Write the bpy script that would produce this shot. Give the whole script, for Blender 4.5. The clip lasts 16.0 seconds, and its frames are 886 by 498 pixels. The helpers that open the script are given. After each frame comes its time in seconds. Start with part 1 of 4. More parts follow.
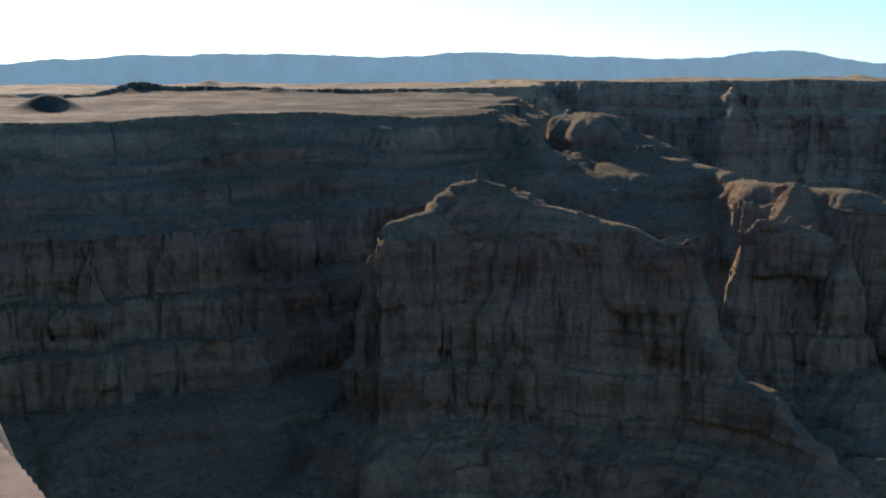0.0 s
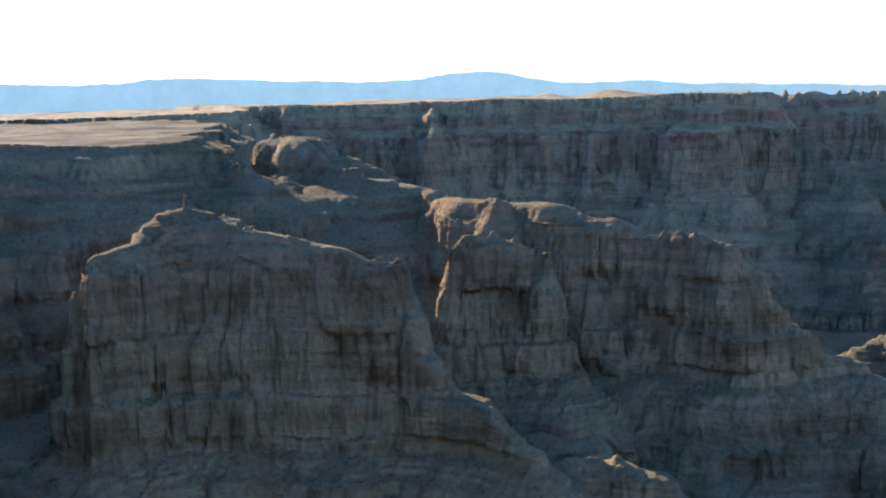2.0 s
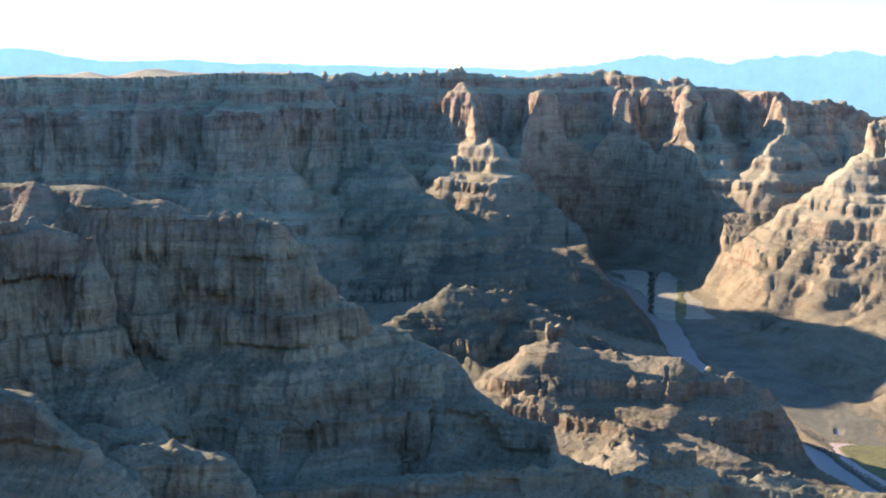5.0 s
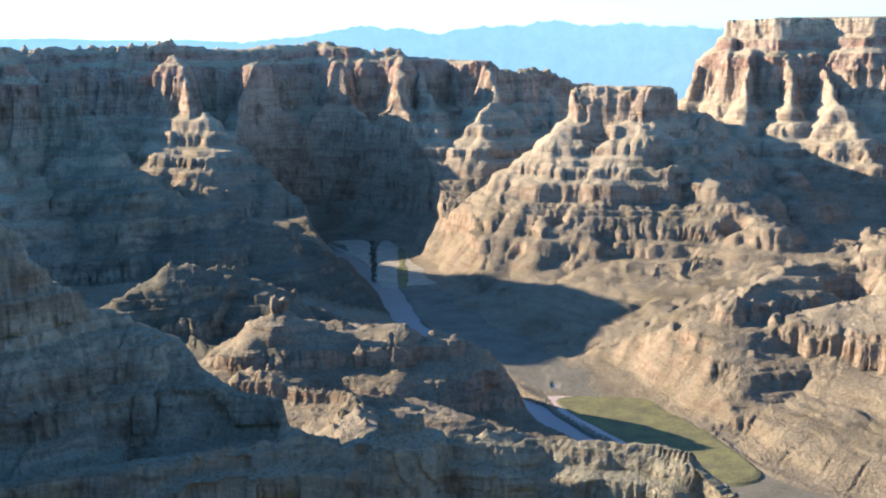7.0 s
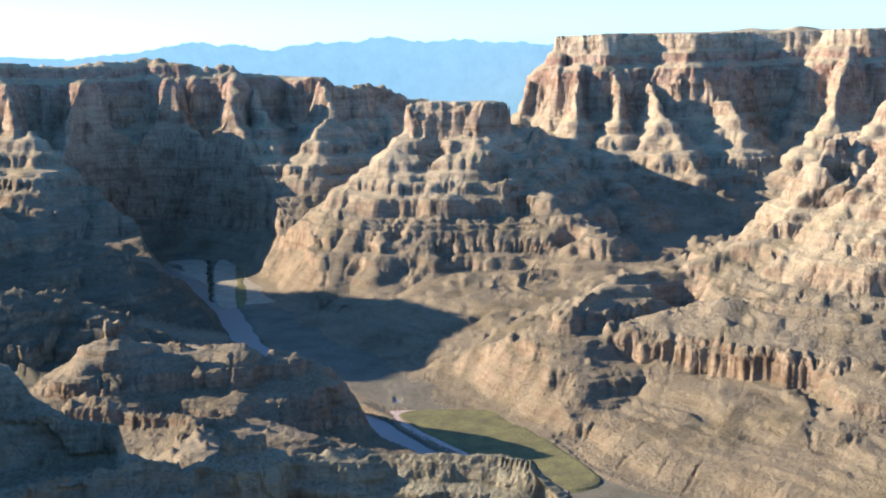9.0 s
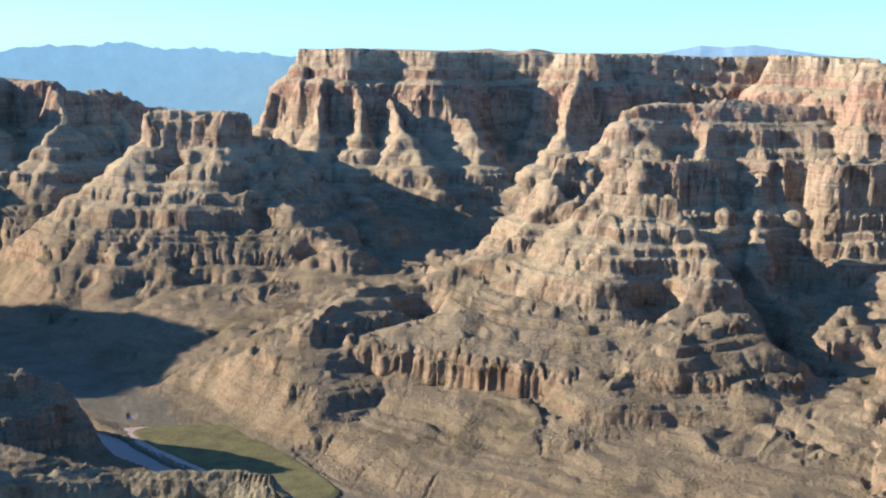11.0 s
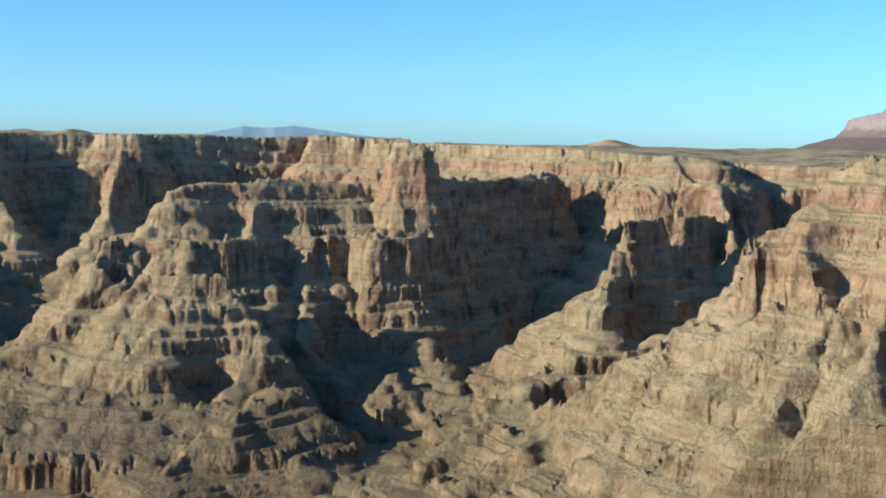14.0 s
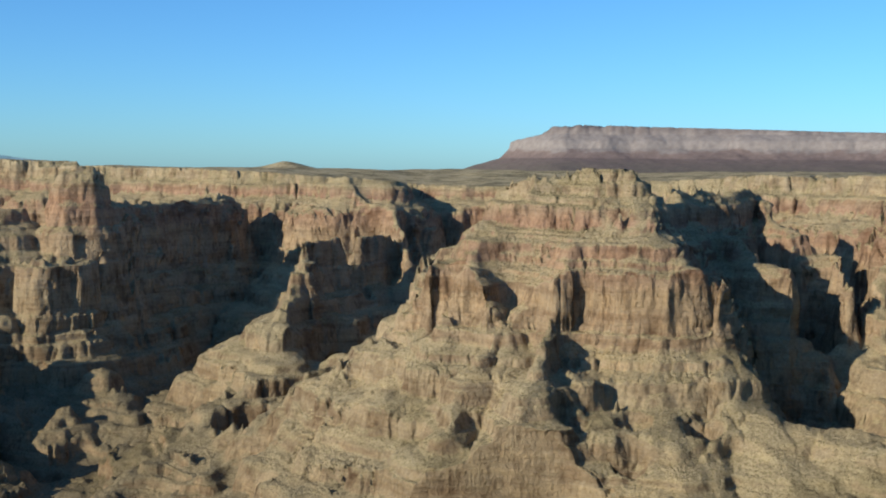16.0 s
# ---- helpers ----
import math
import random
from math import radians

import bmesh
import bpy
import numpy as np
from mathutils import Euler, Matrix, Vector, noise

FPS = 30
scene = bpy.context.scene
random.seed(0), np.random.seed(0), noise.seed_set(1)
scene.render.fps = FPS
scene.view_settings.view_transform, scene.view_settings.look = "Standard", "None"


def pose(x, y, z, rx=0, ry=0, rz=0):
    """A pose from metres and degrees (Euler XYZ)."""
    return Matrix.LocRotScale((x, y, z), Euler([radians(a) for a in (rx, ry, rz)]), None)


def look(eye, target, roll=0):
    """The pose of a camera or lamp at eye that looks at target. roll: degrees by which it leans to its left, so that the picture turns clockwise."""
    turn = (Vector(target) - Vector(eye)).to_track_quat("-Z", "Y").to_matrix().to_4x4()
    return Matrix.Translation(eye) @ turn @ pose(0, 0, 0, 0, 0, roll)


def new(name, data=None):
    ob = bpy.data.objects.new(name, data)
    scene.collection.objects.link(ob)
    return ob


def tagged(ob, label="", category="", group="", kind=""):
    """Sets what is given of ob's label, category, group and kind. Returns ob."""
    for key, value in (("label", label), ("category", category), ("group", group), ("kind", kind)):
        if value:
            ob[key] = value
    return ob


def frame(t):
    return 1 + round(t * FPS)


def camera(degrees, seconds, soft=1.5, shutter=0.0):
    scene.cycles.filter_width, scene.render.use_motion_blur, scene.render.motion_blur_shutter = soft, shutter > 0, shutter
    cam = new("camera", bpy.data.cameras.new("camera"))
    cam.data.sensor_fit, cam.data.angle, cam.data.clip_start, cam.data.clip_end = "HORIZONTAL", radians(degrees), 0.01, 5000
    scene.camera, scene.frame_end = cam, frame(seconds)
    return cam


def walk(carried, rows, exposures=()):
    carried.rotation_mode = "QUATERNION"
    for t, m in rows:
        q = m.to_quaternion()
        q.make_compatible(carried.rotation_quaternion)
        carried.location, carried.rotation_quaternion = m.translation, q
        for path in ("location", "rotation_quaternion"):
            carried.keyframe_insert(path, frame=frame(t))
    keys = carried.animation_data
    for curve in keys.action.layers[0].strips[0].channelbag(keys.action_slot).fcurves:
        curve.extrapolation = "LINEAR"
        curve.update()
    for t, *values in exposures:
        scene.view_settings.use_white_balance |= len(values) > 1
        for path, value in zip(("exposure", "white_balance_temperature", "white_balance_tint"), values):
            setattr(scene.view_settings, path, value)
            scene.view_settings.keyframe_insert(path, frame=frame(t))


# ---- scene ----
EYE = 640.0          # height of the viewpoint on the rim above the river
cam = camera(39.23, 16.0, soft=2.0)
ROWS = [   # seconds, heading to the right, pitch, roll
    (0.0, -0.00, -7.96, -0.37),
    (0.5, 2.46, -8.95, -0.81),
    (1.0, 5.84, -8.50, -1.06),
    (1.5, 9.32, -8.08, -1.33),
    (2.0, 13.35, -7.09, -1.60),
    (2.5, 16.23, -7.43, -1.16),
    (3.0, 17.94, -7.18, -0.61),
    (3.5, 20.70, -7.82, -0.39),
    (4.0, 23.78, -8.45, -0.68),
    (4.5, 28.81, -8.56, -0.78),
    (4.7, 31.15, -8.55, -0.81),
    (6.8, 45.22, -9.49, -1.64),
    (7.0, 46.98, -10.01, -1.39),
    (7.5, 50.01, -9.77, -0.73),
    (8.0, 51.23, -10.01, -0.56),
    (8.2, 51.57, -10.08, -0.84),
    (10.3, 60.51, -8.80, 0.09),
    (10.5, 61.28, -9.62, 0.92),
    (11.0, 66.57, -8.94, 0.88),
    (11.5, 70.37, -8.22, 1.18),
    (12.0, 75.03, -7.48, 1.13),
    (12.5, 78.24, -6.15, 1.13),
    (13.0, 80.93, -5.59, 1.02),
    (13.5, 83.96, -5.20, 0.67),
    (14.0, 87.18, -4.98, 0.85),
    (14.5, 90.31, -4.38, 0.36),
    (15.0, 94.28, -4.05, -0.15),
    (15.5, 97.95, -3.97, -0.19),
    (16.0, 101.96, -3.81, 0.51),
]
EXPOSURES = [(0.0, 0.75, 6850, 27), (0.5, 1.15, 6850, 27), (1.5, 1.55, 6850, 27), (2.0, 1.8, 6850, 27), (3.5, 2.05, 6550, 25), (4.7, 2.2, 6200, 23), (7.0, 2.1, 5900, 22), (11.0, 1.5, 5900, 22), (12.5, 1.1, 6000, 16), (14.5, 0.7, 6120, 11), (16.0, 0.42, 6180, 9)]
walk(cam, [(t, pose(0, 0, EYE, 90 + p, 0, -a) @ pose(0, 0, 0, 0, 0, r)) for t, a, p, r in ROWS], EXPOSURES)

# ---- light ----
SUN_AZ, SUN_EL = -22.0, 20.0
world = bpy.data.worlds.new("world")
scene.world = world
world.use_nodes = True
wn = world.node_tree.nodes
sky = wn.new("ShaderNodeTexSky")
sky.sky_type, sky.sun_disc = "NISHITA", False
sky.sun_elevation, sky.sun_rotation = radians(SUN_EL), radians(SUN_AZ)
sky.altitude, sky.air_density, sky.dust_density, sky.ozone_density = 1500, 1.0, 1.0, 4.0
wn["Background"].inputs["Strength"].default_value = 0.099
tone = wn.new("ShaderNodeMix")     # clear, dry desert air: a deep blue sky
tone.data_type, tone.blend_type = "RGBA", "MULTIPLY"
tone.inputs[0].default_value, tone.inputs[7].default_value = 1.0, (0.59, 0.95, 1.2, 1)
world.node_tree.links.new(sky.outputs[0], tone.inputs[6])
world.node_tree.links.new(tone.outputs[2], wn["Background"].inputs["Color"])
sun = new("sun", bpy.data.lights.new("sun", "SUN"))
sun.data.energy, sun.data.angle, sun.data.color = 4.2, radians(0.5), (1.0, 0.9, 0.74)
sd = Vector((math.sin(radians(SUN_AZ)) * math.cos(radians(SUN_EL)), math.cos(radians(SUN_AZ)) * math.cos(radians(SUN_EL)), math.sin(radians(SUN_EL))))
sun.matrix_world = look(sd * 100, (0, 0, 0))


# ---- materials ----
def material(name):
    m = bpy.data.materials.new(name)
    m.use_nodes = True
    nt = m.node_tree
    bsdf = nt.nodes["Principled BSDF"]
    bsdf.inputs["Specular IOR Level"].default_value = 0.02
    bsdf.inputs["Roughness"].default_value = 0.95
    return m, nt, bsdf


def node(nt, kind, **values):
    n = nt.nodes.new(kind)
    for k, v in values.items():
        n.inputs[k.replace("_", " ")].default_value = v
    return n


def ramp(nt, fac, stops):
    r = nt.nodes.new("ShaderNodeValToRGB")
    while len(r.color_ramp.elements) < len(stops):
        r.color_ramp.elements.new(1.0)
    for e, (p, c) in zip(r.color_ramp.elements, stops):
        e.position, e.color = p, (*c, 1)
    nt.links.new(fac, r.inputs[0])
    return r.outputs[0]


def calc(nt, op, a, b):
    n = nt.nodes.new("ShaderNodeMath")
    n.operation = op
    for i, v in enumerate((a, b)):
        if isinstance(v, (int, float)):
            n.inputs[i].default_value = v
        else:
            nt.links.new(v, n.inputs[i])
    return n.outputs[0]


def mixed(nt, fac, a, b, blend="MIX"):
    n = nt.nodes.new("ShaderNodeMix")
    n.data_type, n.blend_type = "RGBA", blend
    for s, v in ((n.inputs[0], fac), (n.inputs[6], a), (n.inputs[7], b)):
        if isinstance(v, (int, float)):
            s.default_value = v
        elif isinstance(v, tuple):
            s.default_value = (*v, 1)
        else:
            nt.links.new(v, s)
    return n.outputs[2]


def noise_tex(nt, vec, scale, detail=6, rough=0.6):
    n = node(nt, "ShaderNodeTexNoise", Scale=scale, Detail=detail, Roughness=rough)
    nt.links.new(vec, n.inputs["Vector"])
    return n.outputs["Fac"]


def rock_material(name, bands, slope_tone, tint=(1, 1, 1)):
    """Layered desert rock: colour bands by height, debris and scrub on the gentler slopes, streaks and joints down the cliffs."""
    m, nt, bsdf = material(name)
    geo = nt.nodes.new("ShaderNodeNewGeometry")
    pos = geo.outputs["Position"]
    sep = nt.nodes.new("ShaderNodeSeparateXYZ")
    nt.links.new(pos, sep.inputs[0])
    big = noise_tex(nt, pos, 0.006, 4)
    mid = noise_tex(nt, pos, 0.035, 7, 0.65)
    fine = noise_tex(nt, pos, 0.22, 5, 0.7)
    zz = calc(nt, "ADD", sep.outputs["Z"], calc(nt, "MULTIPLY", calc(nt, "SUBTRACT", big, 0.5), 40))
    col = ramp(nt, calc(nt, "DIVIDE", zz, 700), bands)
    stain = ramp(nt, noise_tex(nt, pos, 0.014, 6, 0.7), [(0.36, (1.15, 1.12, 1.06)), (0.5, (1.0, 0.95, 0.9)), (0.64, (0.62, 0.54, 0.5))])
    col = mixed(nt, 0.85, col, stain, "MULTIPLY")

    def layered(flat_scale, high_scale, detail):
        st = nt.nodes.new("ShaderNodeMapping")
        st.inputs["Scale"].default_value = (flat_scale, flat_scale, high_scale)
        nt.links.new(pos, st.inputs[0])
        return noise_tex(nt, st.outputs[0], 1.0, detail, 0.6)
    thick, thin = layered(0.005, 0.045, 4), layered(0.012, 0.16, 5)
    col = mixed(nt, 0.5, col, ramp(nt, thick, [(0.36, (0.66, 0.55, 0.5)), (0.48, (1, 1, 1)), (0.62, (1.22, 1.18, 1.1))]), "MULTIPLY")
    bed_tone = ramp(nt, thin, [(0.32, (0.52, 0.47, 0.45)), (0.46, (0.95, 0.94, 0.93)), (0.54, (1, 1, 1)), (0.68, (1.25, 1.22, 1.15))])
    col = mixed(nt, 0.42, col, bed_tone, "MULTIPLY")
    # water streaks and joints down the cliffs, broken up by patches
    patchy = ramp(nt, noise_tex(nt, pos, 0.02, 4), [(0.4, (0, 0, 0)), (0.6, (1, 1, 1))])
    for scale, dark, light in (((0.035, 0.035, 0.009), 0.56, 1.2), ((0.16, 0.16, 0.03), 0.5, 1.15)):
        sm = nt.nodes.new("ShaderNodeMapping")
        sm.inputs["Scale"].default_value = scale
        nt.links.new(pos, sm.inputs[0])
        streak = noise_tex(nt, sm.outputs[0], 1.0, 4, 0.6)
        lines = ramp(nt, streak, [(0.36, (dark, dark * 0.92, dark * 0.88)), (0.5, (1, 1, 1)), (0.68, (light, light * 0.97, light * 0.92))])
        col = mixed(nt, calc(nt, "MULTIPLY", patchy, 0.8), col, lines, "MULTIPLY")
    nsep = nt.nodes.new("ShaderNodeSeparateXYZ")
    nt.links.new(geo.outputs["Normal"], nsep.inputs[0])
    flat = nt.nodes.new("ShaderNodeMapRange")
    flat.inputs["From Min"].default_value, flat.inputs["From Max"].default_value = 0.5, 0.76
    nt.links.new(calc(nt, "ADD", nsep.outputs["Z"], calc(nt, "MULTIPLY", calc(nt, "SUBTRACT", mid, 0.5), 0.6)), flat.inputs[0])
    # debris, with low scrub scattered over it
    debris = mixed(nt, mid, slope_tone, tuple(c * 0.66 for c in slope_tone))
    debris = mixed(nt, 0.9, debris, ramp(nt, noise_tex(nt, pos, 0.3, 3, 0.7), [(0.38, (0.56, 0.56, 0.46)), (0.48, (1, 1, 1)), (0.7, (1.06, 1.05, 1.02))]), "MULTIPLY")
    debris = mixed(nt, 0.4, debris, bed_tone, "MULTIPLY")
    debris = mixed(nt, 0.9, debris, ramp(nt, big, [(0.35, (0.72, 0.72, 0.66)), (0.5, (1, 1, 1)), (0.65, (1.12, 1.08, 1.02))]), "MULTIPLY")
    debris = mixed(nt, 1.0, debris, ramp(nt, calc(nt, "DIVIDE", zz, 700), [(0.1, (0.74, 0.71, 0.68)), (0.28, (0.9, 0.88, 0.86)), (0.42, (1.38, 1.34, 1.27))]), "MULTIPLY")
    col = mixed(nt, calc(nt, "MULTIPLY", flat.outputs[0], 0.9), col, debris)
    col = mixed(nt, 1.0, col, ramp(nt, fine, [(0.25, (0.78, 0.77, 0.76)), (0.6, (1.08, 1.08, 1.08))]), "MULTIPLY")
    col = mixed(nt, 1.0, col, tint, "MULTIPLY")
    nt.links.new(col, bsdf.inputs["Base Color"])
    bump = node(nt, "ShaderNodeBump", Strength=1.0, Distance=5.0)
    nt.links.new(calc(nt, "ADD", calc(nt, "ADD", calc(nt, "MULTIPLY", fine, 0.7), calc(nt, "MULTIPLY", streak, 0.5)), calc(nt, "ADD", mid, calc(nt, "MULTIPLY", thin, 0.9))), bump.inputs["Height"])
    nt.links.new(bump.outputs[0], bsdf.inputs["Normal"])
    return m


BANDS = [(0.0, (0.229, 0.174, 0.107)), (0.2, (0.268, 0.205, 0.125)), (0.38, (0.283, 0.226, 0.141)), (0.53, (0.324, 0.264, 0.169)), (0.58, (0.339, 0.264, 0.169)),
         (0.68, (0.33, 0.252, 0.16)), (0.72, (0.316, 0.22, 0.144)), (0.8, (0.306, 0.203, 0.137)), (0.85, (0.339, 0.272, 0.175)), (0.93, (0.368, 0.311, 0.202))]
ROCK = rock_material("layered_rock", BANDS, (0.335, 0.278, 0.167))
# darker copy for ridges in shade: shade put into the colour, plus olive scrub
SHADED_SCRUBBY = rock_material("shaded_scrubby_rock", [(p, (r * 0.87, g * 0.97, b * 0.95)) for p, (r, g, b) in BANDS], (0.19, 0.172, 0.108))

def grassland(name, bare, mixed_tone, straw):
    m, nt, bsdf = material(name)
    pos = nt.nodes.new("ShaderNodeNewGeometry").outputs["Position"]
    patches = ramp(nt, noise_tex(nt, pos, 0.014, 6, 0.65), [(0.4, bare), (0.5, mixed_tone), (0.62, straw)])
    tufts = ramp(nt, noise_tex(nt, pos, 0.12, 5, 0.7), [(0.38, (0.5, 0.52, 0.42)), (0.5, (1, 1, 1))])
    nt.links.new(mixed(nt, 0.8, patches, tufts, "MULTIPLY"), bsdf.inputs["Base Color"])
    return m


GRASSLAND = grassland("dry_grassland", (0.19, 0.156, 0.09), (0.33, 0.265, 0.15), (0.43, 0.345, 0.2))
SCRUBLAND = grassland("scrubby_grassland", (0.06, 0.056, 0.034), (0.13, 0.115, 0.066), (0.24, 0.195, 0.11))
m, nt, bsdf = material("river_gravel")
pos = nt.nodes.new("ShaderNodeNewGeometry").outputs["Position"]
big, fine = noise_tex(nt, pos, 0.012, 5), noise_tex(nt, pos, 0.15, 5, 0.7)
nt.links.new(mixed(nt, 0.8, ramp(nt, big, [(0.35, (0.105, 0.094, 0.058)), (0.6, (0.155, 0.132, 0.082))]), ramp(nt, fine, [(0.35, (0.7, 0.7, 0.6)), (0.5, (1, 1, 1))]), "MULTIPLY"), bsdf.inputs["Base Color"])
GRAVEL = m
m, nt, bsdf = material("silty_water")
bsdf.inputs["Base Color"].default_value = (0.21, 0.165, 0.105, 1)
bsdf.inputs["Roughness"].default_value = 0.35
bsdf.inputs["Specular IOR Level"].default_value = 0.14
pos = nt.nodes.new("ShaderNodeNewGeometry").outputs["Position"]
bump = node(nt, "ShaderNodeBump", Strength=0.15, Distance=0.5)
nt.links.new(noise_tex(nt, pos, 0.2), bump.inputs["Height"])
nt.links.new(bump.outputs[0], bsdf.inputs["Normal"])
WATER = m


# ---- ground shape ----
RNG = np.random.RandomState(7)
PERM = RNG.permutation(256).astype(np.int32)
GX, GY = np.cos(RNG.uniform(0, 6.2832, 256)).astype(np.float32), np.sin(RNG.uniform(0, 6.2832, 256)).astype(np.float32)
GY = np.sqrt(1 - GX * GX) * np.sign(GY)


def perlin(x, y, size, shift=0.0):
    """Gradient noise of that wavelength, about -0.7 to 0.7."""
    u, v = (x / size + shift).astype(np.float32), (y / size + shift * 1.7).astype(np.float32)
    iu, iv = np.floor(u).astype(np.int32), np.floor(v).astype(np.int32)
    fu, fv = u - iu, v - iv
    su, sv = fu * fu * (3 - 2 * fu), fv * fv * (3 - 2 * fv)

    def corner(a, b):
        h = PERM[(PERM[(iu + a) & 255] + iv + b) & 255]
        return GX[h] * (fu - a) + GY[h] * (fv - b)
    top = corner(0, 0) * (1 - su) + corner(1, 0) * su
    low = corner(0, 1) * (1 - su) + corner(1, 1) * su
    return top * (1 - sv) + low * sv


def ridged(x, y, size, shift=0.0):
    return 1 - 2.6 * np.abs(perlin(x, y, size, shift))


def blocks(x, y, size, shift=0.0):
    """Jointed blocks of about that size, each set forward or back by its own amount, -1 to 1."""
    u = (x + 0.45 * size * perlin(x, y, size * 1.6, shift + 0.4)) / size + shift
    v = (y + 0.45 * size * perlin(x, y, size * 1.6, shift + 2.7)) / size + shift * 1.3
    u, v = 0.83 * u + 0.56 * v, 0.83 * v - 0.56 * u
    iu, iv = np.floor(u).astype(np.int32), np.floor(v).astype(np.int32)
    return (PERM[(PERM[iu & 255] + iv) & 255] / 127.5 - 1).astype(np.float32)


# how the rock steps down from the rim: horizontal run, height
STEPS_RUN = np.array([0, 3, 9, 12, 50, 54, 80, 84, 116, 120, 130, 134, 146, 150, 172, 240, 245, 300, 330, 335, 350, 354, 440, 445, 540, 546, 680, 780, 860, 1100, 1700])
STEPS_Z = np.array([660, 632, 627, 602, 576, 563, 548, 538, 522, 484, 477, 438, 430, 404, 390, 342, 322, 296, 281, 263, 258, 243, 200, 184, 150, 131, 80, 36, 0, -40, -60])

AZ0, AZ1, AZ_STEP = -27.0, 131.0, 0.085
R0, R1, R_STEP = 620.0, 4780.0, 0.003
az = np.radians(np.arange(AZ0, AZ1, AZ_STEP))
rad = R0 * np.exp(np.arange(0, math.log(R1 / R0), R_STEP))
NA, NR = len(az), len(rad)
X = (np.sin(az)[:, None] * rad[None]).astype(np.float32)
Y = (np.cos(az)[:, None] * rad[None]).astype(np.float32)
WX = X + 22 * perlin(X, Y, 170, 3.3) + 7 * perlin(X, Y, 45, 8.1)
WY = Y + 22 * perlin(X, Y, 170, 5.9) + 7 * perlin(X, Y, 45, 1.2)
BENT_X = X + 13 * perlin(X, Y, 110, 9.3) + 8 * perlin(X, Y, 42, 2.4)
BENT_Y = Y + 13 * perlin(X, Y, 110, 6.2) + 8 * perlin(X, Y, 42, 4.8)


def gullies(x, y):
    return -0.46 * ridged(x, y, 220, 0.3) - 0.34 * ridged(x, y, 95, 4.4) - 0.12 * ridged(x, y, 43, 2.2) - 0.05 * ridged(x, y, 20, 7.2) + 0.34


ROUGH = 4.5 * blocks(X, Y, 46, 6.6) + 2.5 * blocks(X, Y, 19, 9.1) + 3 * perlin(X, Y, 60, 2.7)
BUMPS = 9 * perlin(X, Y, 60, 3.1) + 3 * perlin(X, Y, 24, 5.1)
HEIGHT = np.full(X.shape, -999, np.float32)
OWNER = np.zeros(X.shape, np.int16)
TOPS = np.zeros(X.shape, bool)
GRASSY = ("south_tableland", "far_south_tableland", "hazy_mesa", "north_mesa", "north_tableland")
THINGS = ["canyon_floor"]


def raise_to(thing, z, sub):
    if thing not in THINGS:
        THINGS.append(thing)
    higher = z > HEIGHT[sub]
    HEIGHT[sub] = np.where(higher, z, HEIGHT[sub])
    OWNER[sub] = np.where(higher, THINGS.index(thing), OWNER[sub])


def window(pts, reach):
    """The part of the grid round these places."""
    px, py = np.array([p[0] for p in pts], float), np.array([p[1] for p in pts], float)
    r = np.hypot(px, py)
    a = np.arctan2(px, py)
    da = math.asin(min(0.95, reach / max(r.min(), reach * 1.06)))
    i0, i1 = np.searchsorted(az, [a.min() - da, a.max() + da])
    j0, j1 = np.searchsorted(rad, [r.min() - reach, r.max() + reach])
    return slice(max(i0 - 1, 0), i1 + 1), slice(max(j0 - 1, 0), j1 + 1)


def bed_stack(seed, thick, spread, hard, share):
    """Heights before and after weathering: each bed is a soft slope below and a hard ledge above. hard: the ledge's part of the bed; share: how much of the run it takes."""
    rnd = np.random.RandomState(seed)
    before, after, z = [-200.0], [-200.0], -200.0
    while z < 800:
        t = thick * rnd.uniform(1 - spread, 1 + spread)
        k = np.clip(hard * rnd.uniform(0.5, 1.4), 0.1, 0.85)
        before += [z + t * (1 - share), z + t]
        after += [z + t * (1 - k), z + t]
        z += t
    return np.array(before), np.array(after)


STACKS = [(bed_stack(3, 58, 0.35, 0.5, 0.12), 0.75), (bed_stack(5, 21, 0.5, 0.55, 0.12), 0.7), (bed_stack(8, 9, 0.5, 0.55, 0.15), 0.6)]


def beds(z):
    """Hard beds that stand out as ledges, at three scales."""
    out = z
    for (before, after), much in STACKS:
        out = out + much * (np.interp(z, before, after) - z)
    return out


APRON = 0.92   # how gently the debris lies at the foot


